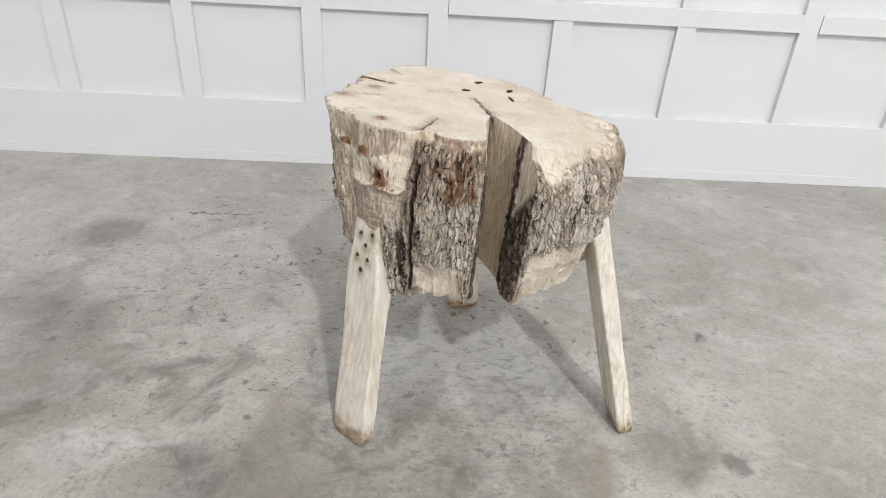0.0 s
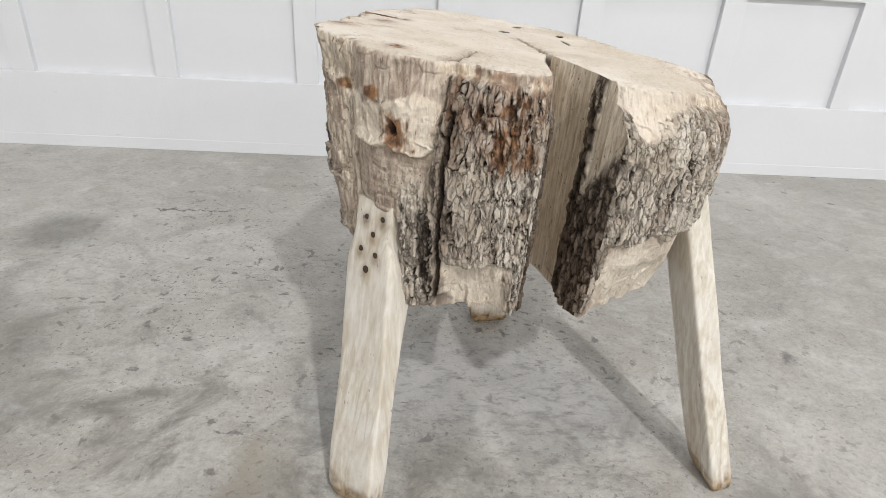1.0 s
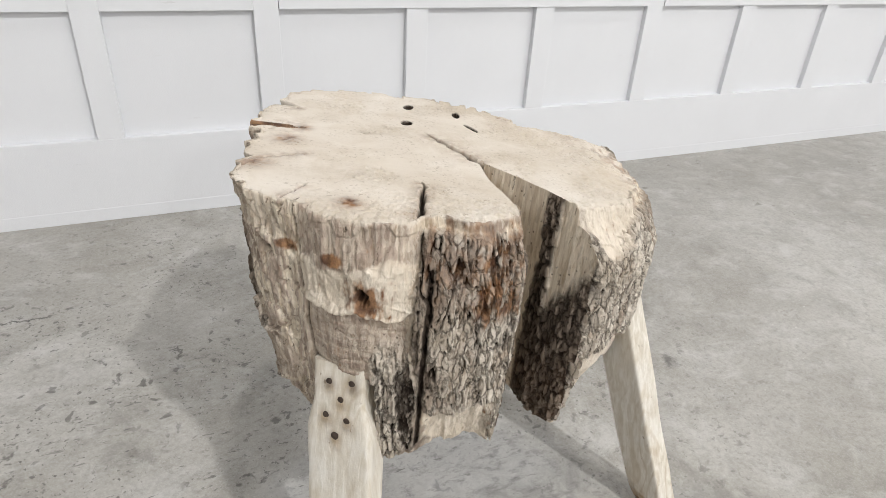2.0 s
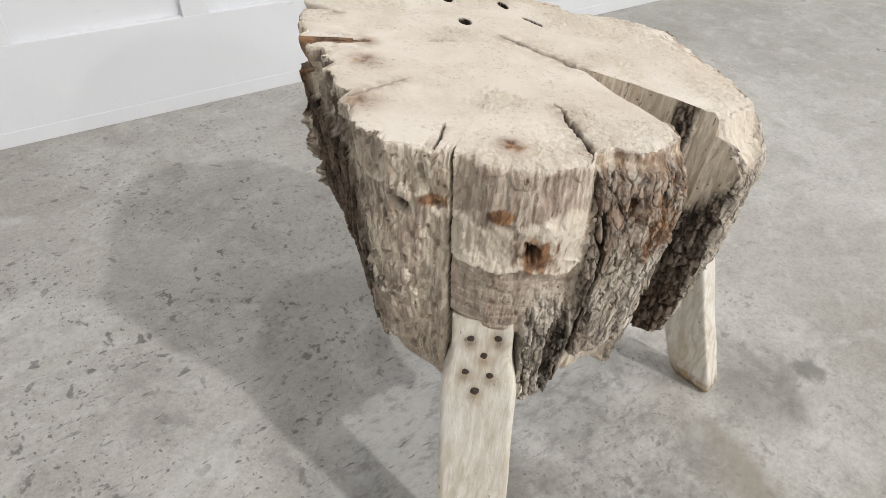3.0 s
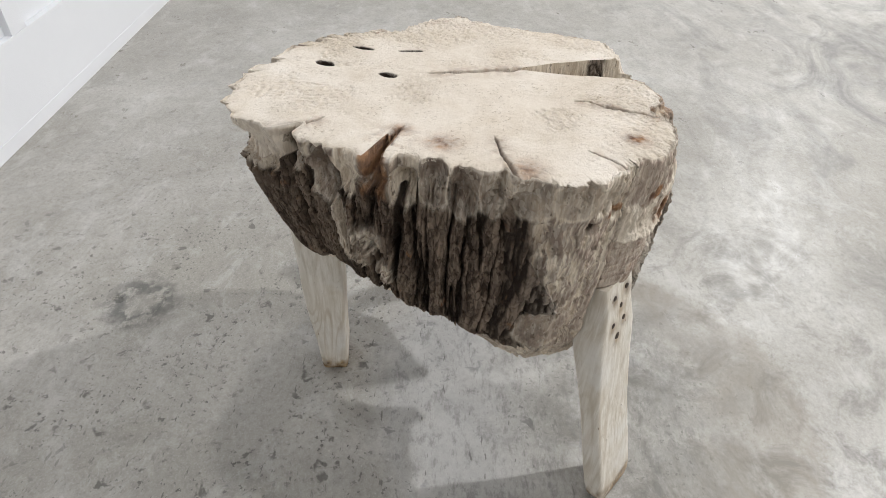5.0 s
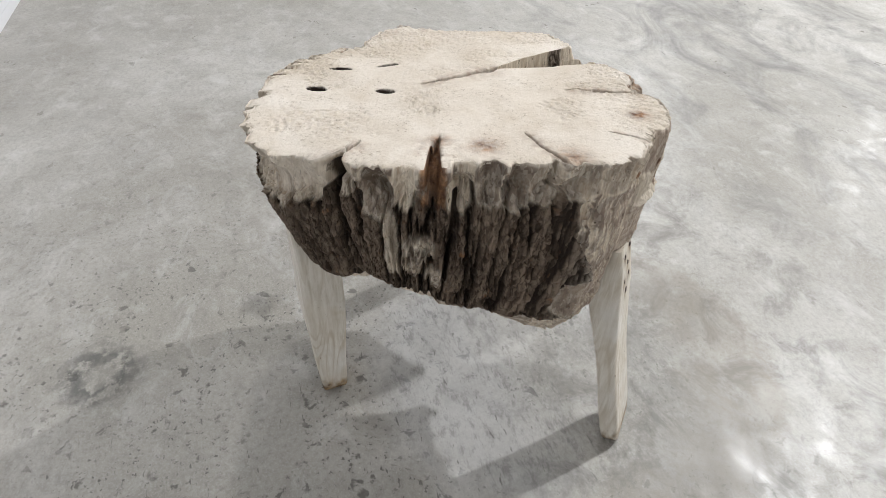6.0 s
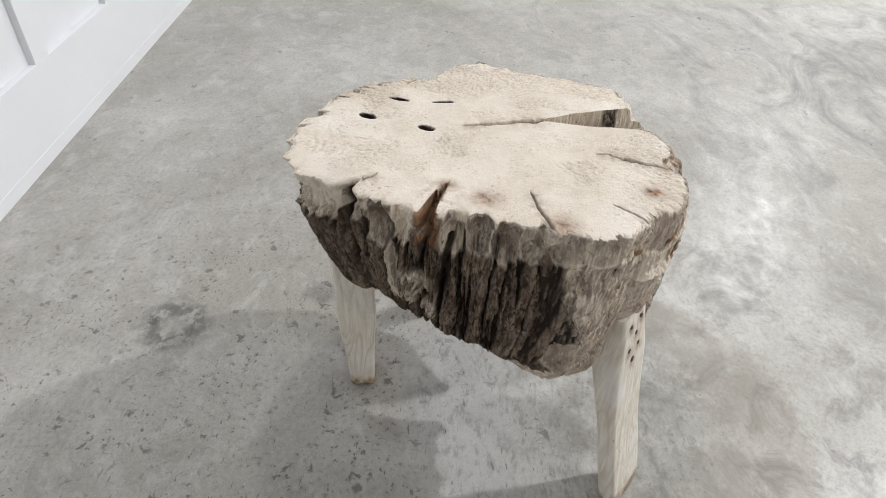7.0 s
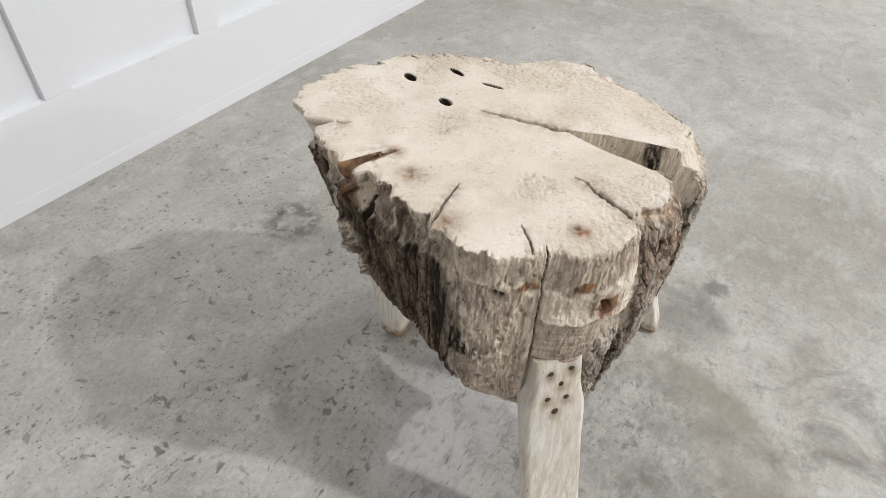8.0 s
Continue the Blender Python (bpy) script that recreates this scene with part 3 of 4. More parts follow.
    ridge = smooth(0.01, 0.20, rope + 0.16 * flake)
    cross, own3 = plates(wr / 0.015, (z + 0.02 * (fbm(arc / 0.008, z / 0.02, 43, 4) - 0.5)) / 0.026, 15)
    crack = smooth(0.0, 0.09, cross + 0.10 * flake)
    rear_plate = (0.011 * ridge - 0.008 + 0.0045 * crack * (0.3 + 0.7 * ridge) + 0.0045 * own3 + 0.008 * flake + 0.010 * (fbm(arc / 0.05, z / 0.2, 57, 2) - 0.5)) * (0.25 + 0.75 * smooth(0.0, 0.05, z - zb)) * (1 - 0.6 * smooth(180, 200, d360))
    plate = plate * (1 - rearward) + rear_plate * rearward
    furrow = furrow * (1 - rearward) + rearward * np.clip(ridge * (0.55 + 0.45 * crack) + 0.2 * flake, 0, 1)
    bark_tone = np.clip(0.75 * own + 0.5 * own2 - 0.12 + 0.5 * flake + rearward * (0.9 * (fbm(wr / 0.006, z / 0.08, 231, 4) - 0.5) + 0.25 * (own3 - own)), 0, 1)
    # hewn relief: axe facets and torn fibres
    fwx, fwz = arc + 0.02 * (fbm(arc / 0.03, z / 0.04, 71, 4) - 0.5), z + 0.02 * (fbm(arc / 0.03, z / 0.03, 73, 4) - 0.5)
    fseam, fown = plates(fwx / 0.036, fwz / 0.05, 13)
    torn = fbm(arc / 0.0055, z / 0.14, 91, 4) - 0.5
    tear = smooth(0.45, 0.68, fbm(arc / 0.05, z / 0.04, 93, 3))
    facet = 0.009 * (fbm(arc / 0.05, z / 0.055, 81, 2) - 0.5) + 0.006 * (fown - 0.5) * smooth(0, 0.10, fseam)
    fibres = 0.0065 * torn * tear + 0.002 * (fbm(arc / 0.003, z / 0.006, 97, 3) - 0.5)
    tone = np.clip(smooth(0.40, 0.62, fbm(arc / 0.05, z / 0.03, 99, 5)) - 0.9 * tear * smooth(0.0, 0.25, torn + 0.1), 0, 1)
    r = top_r + around(deg, BULGE) * smooth(0.02, 0.22, u) - around(deg, TAPER) * u ** (1.7 - 0.72 * dip(deg, 124, 34))
    r = r - 0.004 * np.exp(-under / 0.004) - 0.012 * dip(deg, 338, 24) * np.exp(-under / 0.02)
    r = r + bark * plate + (1 - bark) * (facet + fibres * (1 - 0.6 * rearward) - 0.004 - 0.006 * rearward * smooth(0.02, 0.06, under))
    r = r - np.exp(-under / 0.006) * (0.006 * smooth(0.45, 0.75, fbm(arc / 0.010, z / 0.02, 95)) + 0.001)

    def sector(lo, hi, edge):
        return smooth(lo - edge, lo + edge, d360) * (1 - smooth(hi - edge, hi + edge, d360))

    # axe chamfer along the lower edge of the front
    lower = np.clip(1 - (z - zb) / 0.10, 0, 1)
    lower2 = np.clip(1 - (z - zb) / 0.15, 0, 1)
    r = r - 0.026 * lower**1.4 * sector(246, 260, 4) - 0.028 * lower2**1.3 * sector(286, 332, 4) - 0.008 * lower
    foot_cut = np.clip(1 - (z - zb) / np.maximum(pale_foot, 0.004), 0, 1) * smooth(172, 182, d360) * (1 - smooth(220, 227, d360))
    r = r - 0.014 * foot_cut - 0.004 * smooth(0.0, 0.1, foot_cut)
    # corners of the split are rounded
    away = np.minimum(deg - right, 360 + left - deg)
    r = r - np.where(a < 0.5, 0.5, 1.0) * (0.012 * np.exp(-((away / 1.2) ** 2)) + 0.012 * np.exp(-away / 4.0))
    # knot hole, nodes and clefts; shade inside the hollows goes into the colour
    stain, void_shade = 0 * r, 0 * r

    def scoop(at, below_top, wide_deg, tall, depth):
        dx, dz = np.abs(((deg - at + 180) % 360 - 180) / wide_deg), np.abs((under - below_top) / tall)
        d = (dx**3 + dz**3) ** (1 / 3) + 0.14 * jag + 0.12 * jag2
        return 1 - smooth(0.85, 1.02, d), depth * np.clip(1 - d * d, 0, 1)

    tone = np.maximum(tone * (1 - 0.75 * sector(98, 200, 4)), sector(138, 196, 3) * smooth(0.36, 0.60, fbm(arc / 0.014, z / 0.022, 251, 5)))
    # the front face beside the knot: a grey band hewn across below, cream round the knot, grey under the rim
    zj = z + 0.014 * jag + 0.022 * jag2
    face = sector(218.6, 241, 1.2)
    left_face = sector(199, 218, 1.5)
    across = fbm(arc / 0.05, z / 0.005, 201, 4)
    upright = fbm(arc / 0.0042 + 1.5 * fbm(arc / 0.03, z / 0.03, 202), z / 0.030, 203, 5)
    low, high = smooth(0.690, 0.682, zj), smooth(0.752, 0.760, zj)
    tone = tone * (1 - face) + face * np.clip(low * (0.8 + 1.6 * (across - 0.5)) + high * (0.95 + 2.2 * (upright - 0.5)), 0, 1)
    tone = tone * (1 - left_face) + left_face * smooth(0.15, 0.85, 0.56 + 3.2 * (upright - 0.5) + 1.6 * (fbm(arc / 0.04, z / 0.05, 205, 4) - 0.5) + 0.5 * (fown - 0.5))
    pits = smooth(0.60, 0.70, fbm(arc / 0.010, z / 0.016, 207, 3))
    r = r - face * (0.007 * low + 0.004 * high) + face * low * 0.004 * (across - 0.5) + (left_face + face * high) * 0.008 * (upright - 0.5) - 0.007 * pits * left_face
    r = r + 0.004 * face * np.exp(-(((zj - 0.690) / 0.006) ** 2))
    cut_tone = np.clip(0.30 + 0.9 * (across - 0.5) + 0.8 * (fown - 0.5), 0, 1)
    tone = np.where(foot_cut > 0, cut_tone, tone)
    for at, below_top, wide_deg, tall, depth, shade in SCOOPS:
        mask, cut_in = scoop(at, below_top, wide_deg, tall, depth)
        edge = 4 * mask * (1 - mask)
        r, bark = r - 1.25 * cut_in - 0.004 * mask * bark, bark * (1 - mask)
        tone = tone * (1 - mask) + mask * np.clip(shade * (0.45 + 1.1 * fbm(arc / 0.02, z / 0.03, 221, 4)) + 0.5 * (upright - 0.5), 0, 1)
        tone = tone * (1 - 0.85 * edge)

    def spot(at, height, wide_deg, tall, power=2):
        return np.exp(-((np.abs((deg - at + 180) % 360 - 180) / wide_deg) ** power + (np.abs(z - height) / tall) ** power))

    hole = np.clip(1.3 * spot(232.4, 0.714, 1.3, 0.012) + 0.5 * spot(230.8, 0.727, 1.0, 0.007), 0, 1) * (1 + 1.2 * jag + 2.0 * flake)
    r = r - 0.02 * smooth(0.3, 0.75, hole)
    void_shade = np.maximum(void_shade, 0.92 * smooth(0.5, 0.8, hole))
    stain = np.maximum(stain, 0.95 * smooth(0.2, 0.7, spot(232.6, 0.710, 3.2, 0.03) + 0.9 * flake + 0.35 * jag) + 0.95 * smooth(0.25, 0.6, spot(226.5, 0.762, 2.2, 0.010, 2) + 0.4 * flake + 0.35 * jag) + 0.9 * smooth(0.25, 0.6, spot(215, 0.757, 2.4, 0.010, 2) + 0.4 * flake + 0.35 * jag))
    stain = np.maximum(stain, 0.9 * smooth(0.2, 0.7, 0.6 * flake + spot(259, 0.695, 6.5, 0.04) * (0.35 + 0.9 * own) + 0.3 * jag) + 0.75 * spot(256, 0.755, 8, 0.03) * smooth(0.35, 0.6, fbm(arc / 0.012, z / 0.02, 211)) + 0.45 * spot(343, 0.72, 9, 0.035))
    stain = np.maximum(stain, 0.9 * smooth(0.25, 0.75, 1.2 * spot(163.5, 0.790, 3.2, 0.026) * (0.4 + 1.2 * fbm(arc / 0.01, z / 0.012, 166)) + 0.9 * flake + 0.5 * jag))
    moss = sector(243, 271, 2) * smooth(0.66, 0.74, z + 0.03 * jag2) + 0.8 * sector(312, 352, 6) * smooth(0.62, 0.70, z + 0.04 * jag2)
    stain = np.maximum(stain, 0.55 * moss * smooth(0.42, 0.62, fbm(arc / 0.009, z / 0.022, 213, 4)))
    stain = np.maximum(stain, 0.9 * sector(159.8, 166.0, 0.5) * smooth(0.075, 0.045, under + 0.02 * jag) * smooth(0.3, 0.55, fbm(arc / 0.006, z / 0.02, 167) + 0.15))
    # shade deep in the gap, painted on as near-black colour
    void_shade = np.maximum(void_shade, 0.85 * sector(161.2, 164.2, 0.5) * smooth(0.02, 0.06, under) * smooth(0.16, 0.10, under + 0.02 * jag) * smooth(0.35, 0.6, fbm(arc / 0.005, z / 0.03, 168) + 0.1))
    strip = sector(149.5, 153.5, 0.6) * smooth(0.585, 0.60, z + 0.01 * jag) * smooth(0.74, 0.72, z)
    bark, tone = bark * (1 - strip), tone * (1 - strip) + 0.25 * strip
    for at, height, size in ((157.5, 0.625, 2.7), (164.5, 0.605, 3.2), (159.5, 0.668, 4.4)):
        lump = spot(at, height, size, 0.0065 * size, 3)
        swirl = np.hypot(((deg - at + 180) % 360 - 180) / size, (z - height) / (0.0065 * size)) + 0.25 * jag
        r = r + 0.020 * lump + 0.0035 * lump * np.sin(swirl * 14) - 0.012 * spot(at, height, size * 0.4, 0.0026 * size)
        bark = bark * (1 - 0.95 * smooth(0.2, 0.6, lump))
        tone = tone * (1 - lump) + lump * np.clip(0.5 + 0.5 * np.sin(swirl * 14 + 1), 0, 1)
    r = r - 0.016 * spot(209.5, 0.742, 1.3, 0.009, 3)
    void_shade = np.maximum(void_shade, 0.9 * smooth(0.1, 0.5, spot(209.5, 0.742, 1.0, 0.007, 3)))
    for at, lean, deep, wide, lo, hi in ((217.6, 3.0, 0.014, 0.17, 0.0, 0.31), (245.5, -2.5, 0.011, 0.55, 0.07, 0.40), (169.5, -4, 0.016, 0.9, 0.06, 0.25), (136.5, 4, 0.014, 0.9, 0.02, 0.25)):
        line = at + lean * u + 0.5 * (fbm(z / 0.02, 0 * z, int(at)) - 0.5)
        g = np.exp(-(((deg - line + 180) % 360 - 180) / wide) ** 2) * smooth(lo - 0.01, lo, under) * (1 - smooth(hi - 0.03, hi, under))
        r, void_shade = r - deep * g, np.maximum(void_shade, 0.95 * smooth(0.2, 0.6, g + 0.5 * g * flake))
    crust = sector(284, 312, 2) * smooth(0.085, 0.06, under + 0.01 * jag) + 0.8 * sector(286, 334, 3) * smooth(0.56, 0.52, z + 0.02 * jag) + 0.8 * sector(246, 262, 3) * smooth(0.53, 0.50, z + 0.02 * jag) + 0.7 * face * (1 - low) * (1 - high) + 0.6 * sector(100, 135, 3) * smooth(0.08, 0.04, under)
    crust = np.clip(crust, 0, 1) * (1 - bark)
    r = r + 0.005 * crust * (fbm(arc / 0.006, z / 0.008, 241, 4) - 0.5)
    # mortise cut for the nailed leg
    mort = smooth(219.0, 219.4, d360) * (1 - smooth(234.2, 234.6, d360)) * (1 - smooth(0.572, 0.577, z + 0.0012 * (d360 - 226)))
    r = np.where(mort > 0.5, np.minimum(r, 0.350 - 0.06 * smooth(230.4, 231.2, d360)), r)
    bark = bark * (1 - mort)
    side = np.stack([CX + r * np.cos(rad), CY + r * np.sin(rad), z], -1)
    attrs = dict(bark=bark, furrow=furrow, stain=np.clip(stain, 0, 1), dark=dark, hewn=smooth(0.0, 0.006, under + 0.006 * jag) * (1 - 0.75 * crust), void_shade=void_shade, tone=bark * bark_tone + (1 - bark) * tone)

    def bend(angle, where, radius):
        """Turns the angles near the split together as it closes; in radians."""
        shut = 1 - split_mid(radius)
        return np.radians(angle + shut * (-12.0 * np.exp(-where / 0.03) + 12.5 * np.exp(-(1 - where) / 0.03)))

    # sawn top
    NR = 170
    q = np.linspace(0, 1, NR)[None] ** 0.8
    q_top = q
    rr = r[:, :1] * q
    bent = bend(deg[:, :1] + 0 * rr, a[:, :1], rr)
    cosv, sinv = np.cos(bent), np.sin(bent)
    x, y = CX + rr * cosv, CY + rr * sinv
    zz = top_height(x, y) - sag[:, :1] * smooth(0.72, 1.0, q) ** 1.5
    edge_in = r[:, :1] - rr
    zz = zz + 0.004 * (fbm(x / 0.06, y / 0.06, 101) - 0.5) 
    crumb = smooth(0.5, 0.68, fbm(x / 0.07, y / 0.07, 109, 3)) + smooth(0.30, 0.42, x + 0.05 * (fbm(x / 0.03, y / 0.03, 108) - 0.5))
    crumb = np.clip(crumb, 0, 1)
    zz = zz + (0.0007 + 0.0045 * crumb) * (fbm(x / 0.007, y / 0.007, 111) - 0.5)
    chip = smooth(0.45, 0.75, fbm(x / 0.018, y / 0.018, 121))
    zz = zz - np.exp(-edge_in / 0.005) * (0.003 + 0.006 * chip) * smooth(0.3, 0.6, q)
    top_shade, topstain = 0 * zz, 0 * zz
    for hx, hy, lx, ly, turn in ((0.148, -0.234, 0.013, 0.008, 60), (0.191, -0.122, 0.014, 0.008, 60), (0.275, -0.177, 0.016, 0.006, 70), (0.269, -0.264, 0.017, 0.0045, 100)):
        c, s = math.cos(radians(turn)), math.sin(radians(turn))
        ex, ey = (x - hx) * c + (y - hy) * s, -(x - hx) * s + (y - hy) * c
        pit = np.exp(-(((ex / lx) ** 2 + (ey / ly) ** 2) ** 2))
        pit = np.clip(pit + 0.5 * pit * (fbm(x / 0.006, y / 0.006, 105) - 0.5), 0, 1)
        zz, top_shade = zz - 0.035 * pit, np.maximum(top_shade, smooth(0.015, 0.07, pit))

    def cleft(x0, y0, x1, y1, wide, deep, seed, blackness=0.85):
        nonlocal zz, top_shade, topstain
        dx, dy = x1 - x0, y1 - y0
        long = math.hypot(dx, dy)
        t = ((x - x0) * dx + (y - y0) * dy) / long**2
        off = ((x - x0) * dy - (y - y0) * dx) / long + 0.009 * (fbm(t * long / 0.02, 0 * t, seed) - 0.5) + 0.003 * (fbm(x / 0.005, y / 0.005, seed + 40) - 0.5)
        w = 0.85 * wide * (0.4 + 0.6 * t.clip(0, 1)) * (0.6 + 0.8 * grain(t * long / 0.01, 0 * t, seed + 1))
        g = np.exp(-((off / w) ** 2)) * smooth(-0.04, 0.03, t) * (1 - smooth(1.0, 1.05, t))
        halo = np.exp(-((off / (4 * wide)) ** 2)) * smooth(-0.1, 0.1, t) * (1 - smooth(1.0, 1.1, t))
        zz = zz - deep * g
        # painted shade in the cleft, with a brown stain along it
        top_shade, topstain = np.maximum(top_shade, blackness * smooth(0.12, 0.4, g)), np.maximum(topstain, 0.45 * halo * smooth(0.3, 0.6, fbm(x / 0.01, y / 0.01, seed + 3)))

    cleft(-0.068, -0.402, -0.172, -0.424, 0.0030, 0.009, 1, 0.4)
    cleft(0.068, -0.536, 0.022, -0.648, 0.0042, 0.024, 2)
    cleft(-0.098, -0.528, -0.142, -0.572, 0.0022, 0.012, 3)
    cleft(-0.03, -0.16, -0.075, -0.10, 0.005, 0.012, 4, 0.45)
    cleft(0.163, -0.305, 0.200, -0.455, 0.0055, 0.030, 5, 0.75)
    cleft(0.36, -0.19, 0.40, -0.215, 0.003, 0.012, 6)
    cleft(-0.05, -0.272, -0.10, -0.255, 0.008, 0.012, 7, 0.5)
    for sx, sy, size, fac in ((-0.094, -0.332, 0.024, 0.5), (-0.158, -0.44, 0.024, 0.5), (-0.06, -0.60, 0.018, 0.65), (-0.055, -0.272, 0.016, 0.6), (0.02, -0.65, 0.02, 0.3)):
        topstain = np.maximum(topstain, 1.6 * fac * np.exp(-(((x - sx) ** 2 + (y - sy) ** 2) / size**2) ** 1.2))
    topstain = np.maximum(topstain, 0.6 * smooth(0.40, 0.53, x) * smooth(0.42, 0.62, fbm(x / 0.02, y / 0.02, 133)))
    topstain = topstain * (0.3 + 1.1 * fbm(x / 0.008, y / 0.008, 131))
    topside = np.stack([x, y, zz], -1)
    top_attrs = dict(bark=0.0, furrow=1.0, stain=np.clip(topstain, 0, 1), dark=0.0, hewn=0.0, void_shade=top_shade, tone=crumb)
    side[:, 0, 2] = zz[:, -1]

    # underside
    q = np.linspace(0, 1, 12)[None]
    base = side[:, -1:, :]
    under_pts = np.array([CX, CY, 0.46]) * (1 - q[..., None]) + base * q[..., None]

    # the two faces of the split
    def split_wall(col, is_right):
        NQ = 150
        q = np.linspace(0, 1, NQ)[:, None]
        edge = side[col][None]
        core = np.stack([np.full(NU, CX), np.full(NU, CY), edge[0, :, 2]], -1)[None]
        pts = core + (edge - core) * q[..., None]
        away_mid = r[col][None] * q
        ang = bend(deg[col][None] + 0 * away_mid, a[col][None], away_mid)
        pts[..., 0], pts[..., 1] = CX + away_mid * np.cos(ang), CY + away_mid * np.sin(ang)
        line = np.interp(q[:, 0], q_top[0], zz[col])[:, None]
        pts[..., 2] = line * (1 - u[col][None]) + edge[0, -1, 2] * u[col][None]
        pts[..., 2] += (edge[0, :, 2] - pts[-1, :, 2])[None] * smooth(0.9, 1.0, q)
        long = r[col][None] * q
        zz2 = pts[..., 2]
        fine = 0.0025 * (fbm(long / 0.006, zz2 / 0.2, 141) - 0.5) + 0.008 * (fbm(long / 0.06, zz2 / 0.3, 151) - 0.5)
        rough_bark = smooth(0.250, 0.262, long + 0.02 * (fbm(zz2 / 0.03, long / 0.02, 161) - 0.5) + 0.012 * smooth(0.72, 0.5, zz2)) if is_right else smooth(0.285, 0.30, long + 0.01 * (fbm(zz2 / 0.03, long / 0.02, 162) - 0.5)) * smooth(0.77, 0.74, zz2)
        pale = smooth(0.60, 0.64, zz2 - 1.4 * (long - 0.30) + 0.05 * (fbm(long / 0.01, zz2 / 0.03, 165) - 0.5)) * smooth(0.280, 0.292, long) if is_right else 0
        rough_bark = rough_bark * (1 - pale)
        lw, zw = long + 0.02 * (fbm(long / 0.012, zz2 / 0.03, 22) - 0.5), zz2 + 0.04 * (fbm(long / 0.01, zz2 / 0.02, 24) - 0.5)
        s1, o1 = plates(lw / 0.010, zw / 0.034, 23)
        fine = fine + rough_bark * (0.006 * np.clip(s1 * 2, 0, 1) + 0.004 * o1)
        way = radians(float(right[0, 0]) + 90) if is_right else radians(float(left[0, 0]) - 90)
        taper = smooth(0, 0.12, q) * smooth(1.0, 0.97, q) * smooth(0.0, 0.08, u[col][None])
        pts[..., 0] += -np.cos(way) * fine * taper
        pts[..., 1] += -np.sin(way) * fine * taper
        return pts, dict(bark=rough_bark, furrow=np.clip(s1 * 1.8, 0, 1), stain=0.12 * smooth(0.6, 0.45, zz2), dark=0.85 * rough_bark, hewn=1.0, void_shade=0.0, tone=np.clip(0.18 * smooth(0.5, 0.3, fbm(long / 0.01, zz2 / 0.12, 171)) + 0.6 * o1 * rough_bark, 0, 1))

    wr, war = split_wall(0, True)
    wl, wal = split_wall(NA - 1, False)
    flat = dict(bark=0.0, furrow=1.0, stain=0.0, dark=0.0, hewn=1.0, void_shade=0.0, tone=0.6)
    return sheets_mesh("block", [(side, False, True, attrs), (topside, False, False, top_attrs), (under_pts, False, True, flat), (wr, False, True, war), (wl, False, False, wal)], LOG)


block_table = tagged(new("chopping_block_table"), "rustic bleached tree-trunk block table on three hewn wooden legs", "table")
block_table.location = (CX, CY, 0)
block = new("block", carve_block())
block.parent, block.location = block_table, (-CX, -CY, 0)
tagged(block, "split bleached log with rough bark left on")


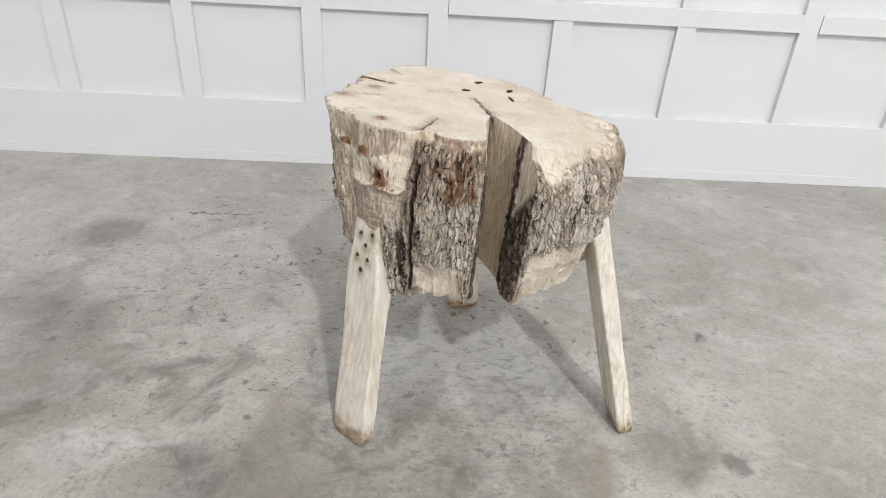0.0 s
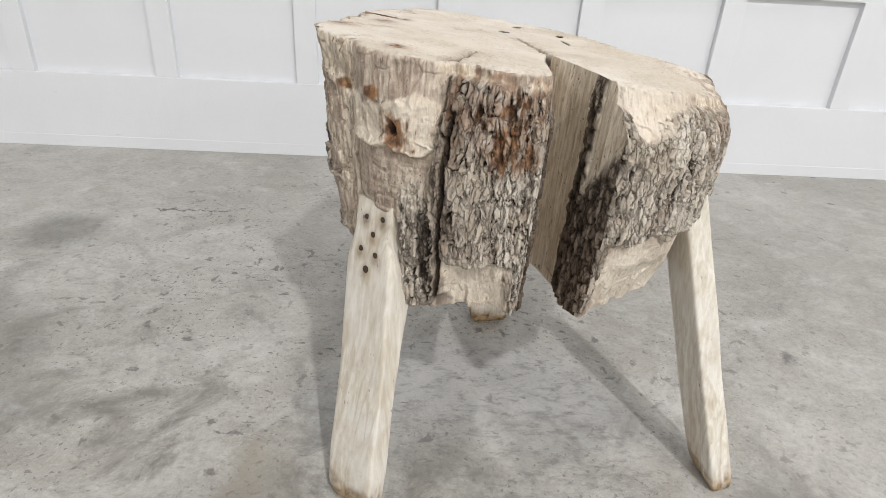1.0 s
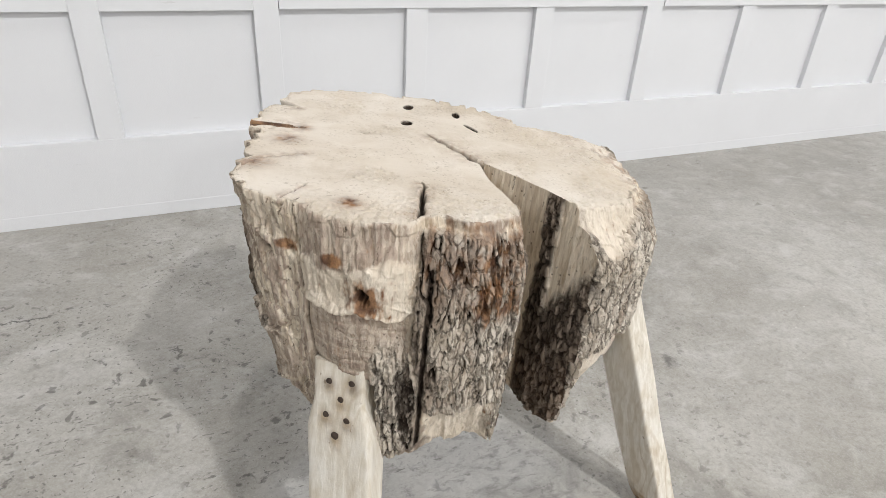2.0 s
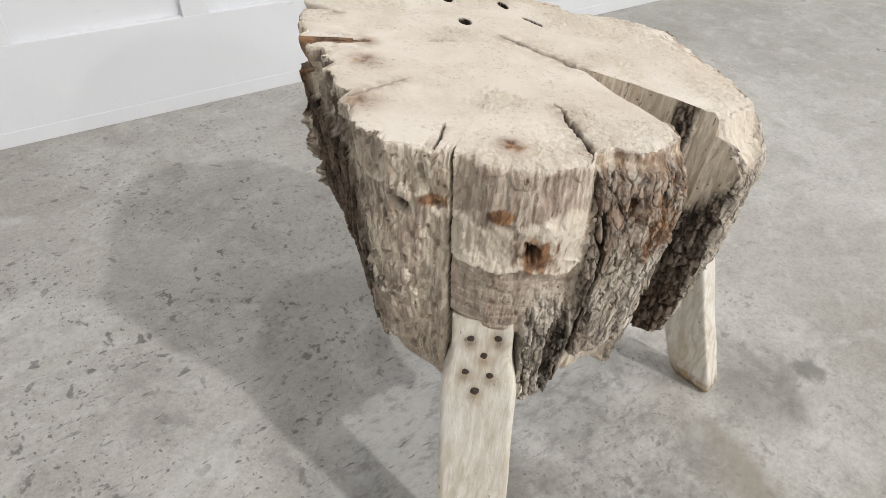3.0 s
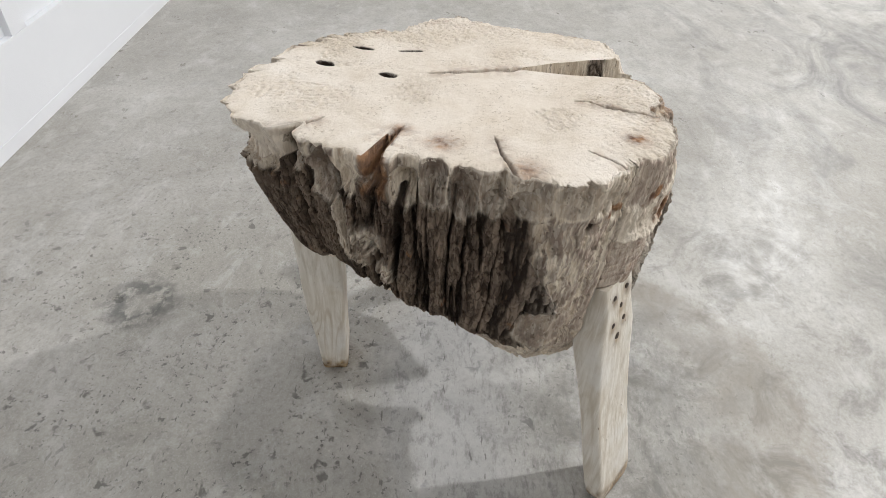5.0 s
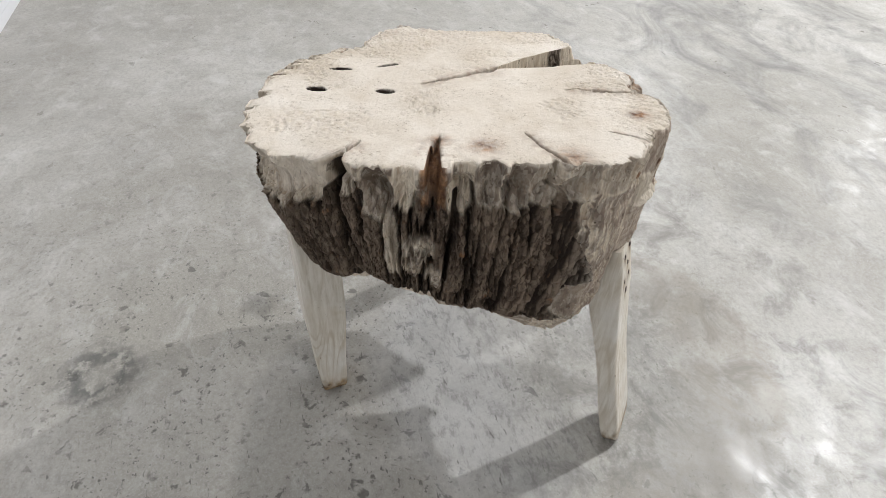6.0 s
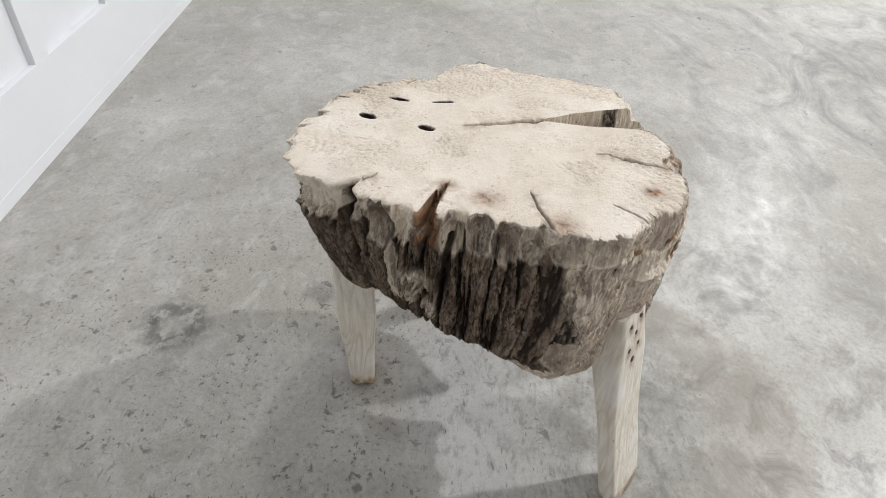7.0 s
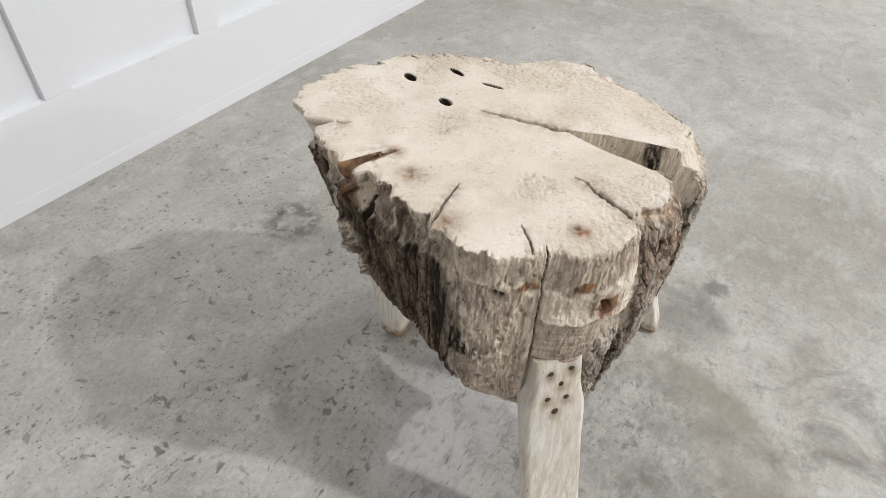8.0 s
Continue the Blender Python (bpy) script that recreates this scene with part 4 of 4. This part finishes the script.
def hewn_leg(foot, head, wide_dir, wide, thick, seed, wide_top=None, thin_foot=None, narrow=0.0, stain_foot=0.9, label="", marks=()):
    """A leg split from a log: a squarish section with worn corners, a rounded foot and a wavy run."""
    NL, NS = 150, 72
    foot, head = np.array(foot), np.array(head)
    axis = head - foot
    long = np.linalg.norm(axis)
    w = np.array([*wide_dir, 0.0])
    w /= np.linalg.norm(w)
    n = np.cross(axis / long, w)
    n /= np.linalg.norm(n)
    t = np.linspace(0, 1, NL)[:, None]
    phi = np.linspace(0, 2 * np.pi, NS, endpoint=False)[None]
    sq = 14.0
    c, s = np.cos(phi), np.sin(phi)
    ring = (np.abs(c) ** sq + np.abs(s) ** sq) ** (-1 / sq)
    wt = wide_top or wide
    ww = (wide + (wt - wide) * smooth(0.78, 0.92, t)) / 2 * (1 - narrow * (1 - smooth(0.0, 0.6, t))) * (0.965 + 0.07 * grain(t * 4, 0 * t, seed))
    tf = thin_foot or thick
    tt = (tf + (thick - tf) * smooth(0.45, 0.95, t)) / 2 * (0.95 + 0.10 * grain(t * 5, 0 * t, seed + 3))
    d = t * long
    foot_round = 1 - 0.30 * np.exp(-d / 0.012)
    bump = 1 + 0.05 * (fbm(phi * 1.2, d / 0.09, seed + 5) - 0.5) + 0.035 * (fbm(phi * 7, d / 0.05, seed + 6) - 0.5)
    a = ww * ring * c * bump * foot_round
    b = tt * ring * s * bump * foot_round
    sway = 0.006 * (grain(t * 3, 0 * t, seed + 8) - 0.5)
    pts = foot + axis * t[..., None] + (a + sway)[..., None] * w + b[..., None] * n
    pts[..., 2] = np.maximum(pts[..., 2], 0.0)
    stain = stain_foot * smooth(0.25, 0.75, np.exp(-d / 0.055) + 0.9 * (fbm(phi * 3, d / 0.02, seed + 9) - 0.5) * np.exp(-d / 0.10)) + 0 * phi
    for across, height in marks:
        stain = np.maximum(stain, 0.75 * np.exp(-(((a - across) / 0.011) ** 2 + ((pts[..., 2] - height) / 0.014) ** 2)))
    sole = foot + (pts[:1] - foot) * np.linspace(0, 1, 6)[:, None, None]
    sole = np.transpose(sole, (1, 0, 2))
    cap = pts[-1:].mean(1, keepdims=True) + (pts[-1:] - pts[-1:].mean(1, keepdims=True)) * np.linspace(0, 1, 6)[:, None, None]
    cap = np.transpose(cap, (1, 0, 2))
    base = np.array([CX, CY, 0.0])
    me = sheets_mesh("leg", [(np.transpose(pts, (1, 0, 2)) - base, True, False, dict(stain=np.clip(stain.T, 0, 1), void_shade=0.0)), (sole - base, True, False, dict(stain=0.5, void_shade=0.0)), (cap - base, True, True, dict(stain=0.0, void_shade=0.0))], LEG)
    leg = new("leg", me)
    leg.parent = block_table
    return tagged(leg, label), n, w


NAILS = ((-0.014, 0.545, 0.006), (0.022, 0.550, 0.006), (0.004, 0.52, 0.0062), (-0.020, 0.49, 0.007), (0.014, 0.488, 0.0065), (-0.006, 0.458, 0.0085))
leg_a, na, wa = hewn_leg((-0.120, -0.727, 0), (-0.0670, -0.6020, 0.574), (0.75, -0.66), 0.110, 0.068, 1, 0.080, thin_foot=0.042, label="bleached leg nailed into its mortise", marks=[n[:2] for n in NAILS])
leg_b, nb, wb = hewn_leg((0.612, -0.652, 0), (0.472, -0.500, 0.58), (0.12, -0.99), 0.108, 0.045, 2, label="bleached leg with a chipped edge")
leg_c, nc, wc = hewn_leg((0.198, -0.090, 0), (0.152, -0.080, 0.56), (0.1, -1.0), 0.088, 0.110, 3, narrow=0.27, stain_foot=1.0, label="bleached leg with a dark foot")


# rusty nail heads sunk in the nailed leg
def nail(across, height, size):
    f = height / 0.574
    p = Vector((-0.120, -0.727, 0)).lerp(Vector((-0.0670, -0.6020, 0.574)), f)
    out = Vector(na) if na[1] < 0 else -Vector(na)
    side = Vector(wa)
    q = p + side * across + out * (0.0205 + 0.0125 * float(smooth(0.45, 0.95, f)))
    bm = bmesh.new()
    bmesh.ops.create_icosphere(bm, subdivisions=2, radius=size * 0.85)
    for v in bm.verts:
        v.co = v.co * (1 + 0.25 * (noise.noise(v.co * 200 + Vector((across * 99, height * 99, 0)))))
    turn = out.to_track_quat("Z", "Y").to_matrix().to_4x4()
    bmesh.ops.transform(bm, verts=bm.verts, matrix=Matrix.Translation(q - Vector((CX, CY, 0))) @ turn @ Matrix.Diagonal((1, 1, 0.35, 1)))
    part("nail", bm, RUST, leg_a)


for across, height, size in NAILS:
    nail(across, height, size)
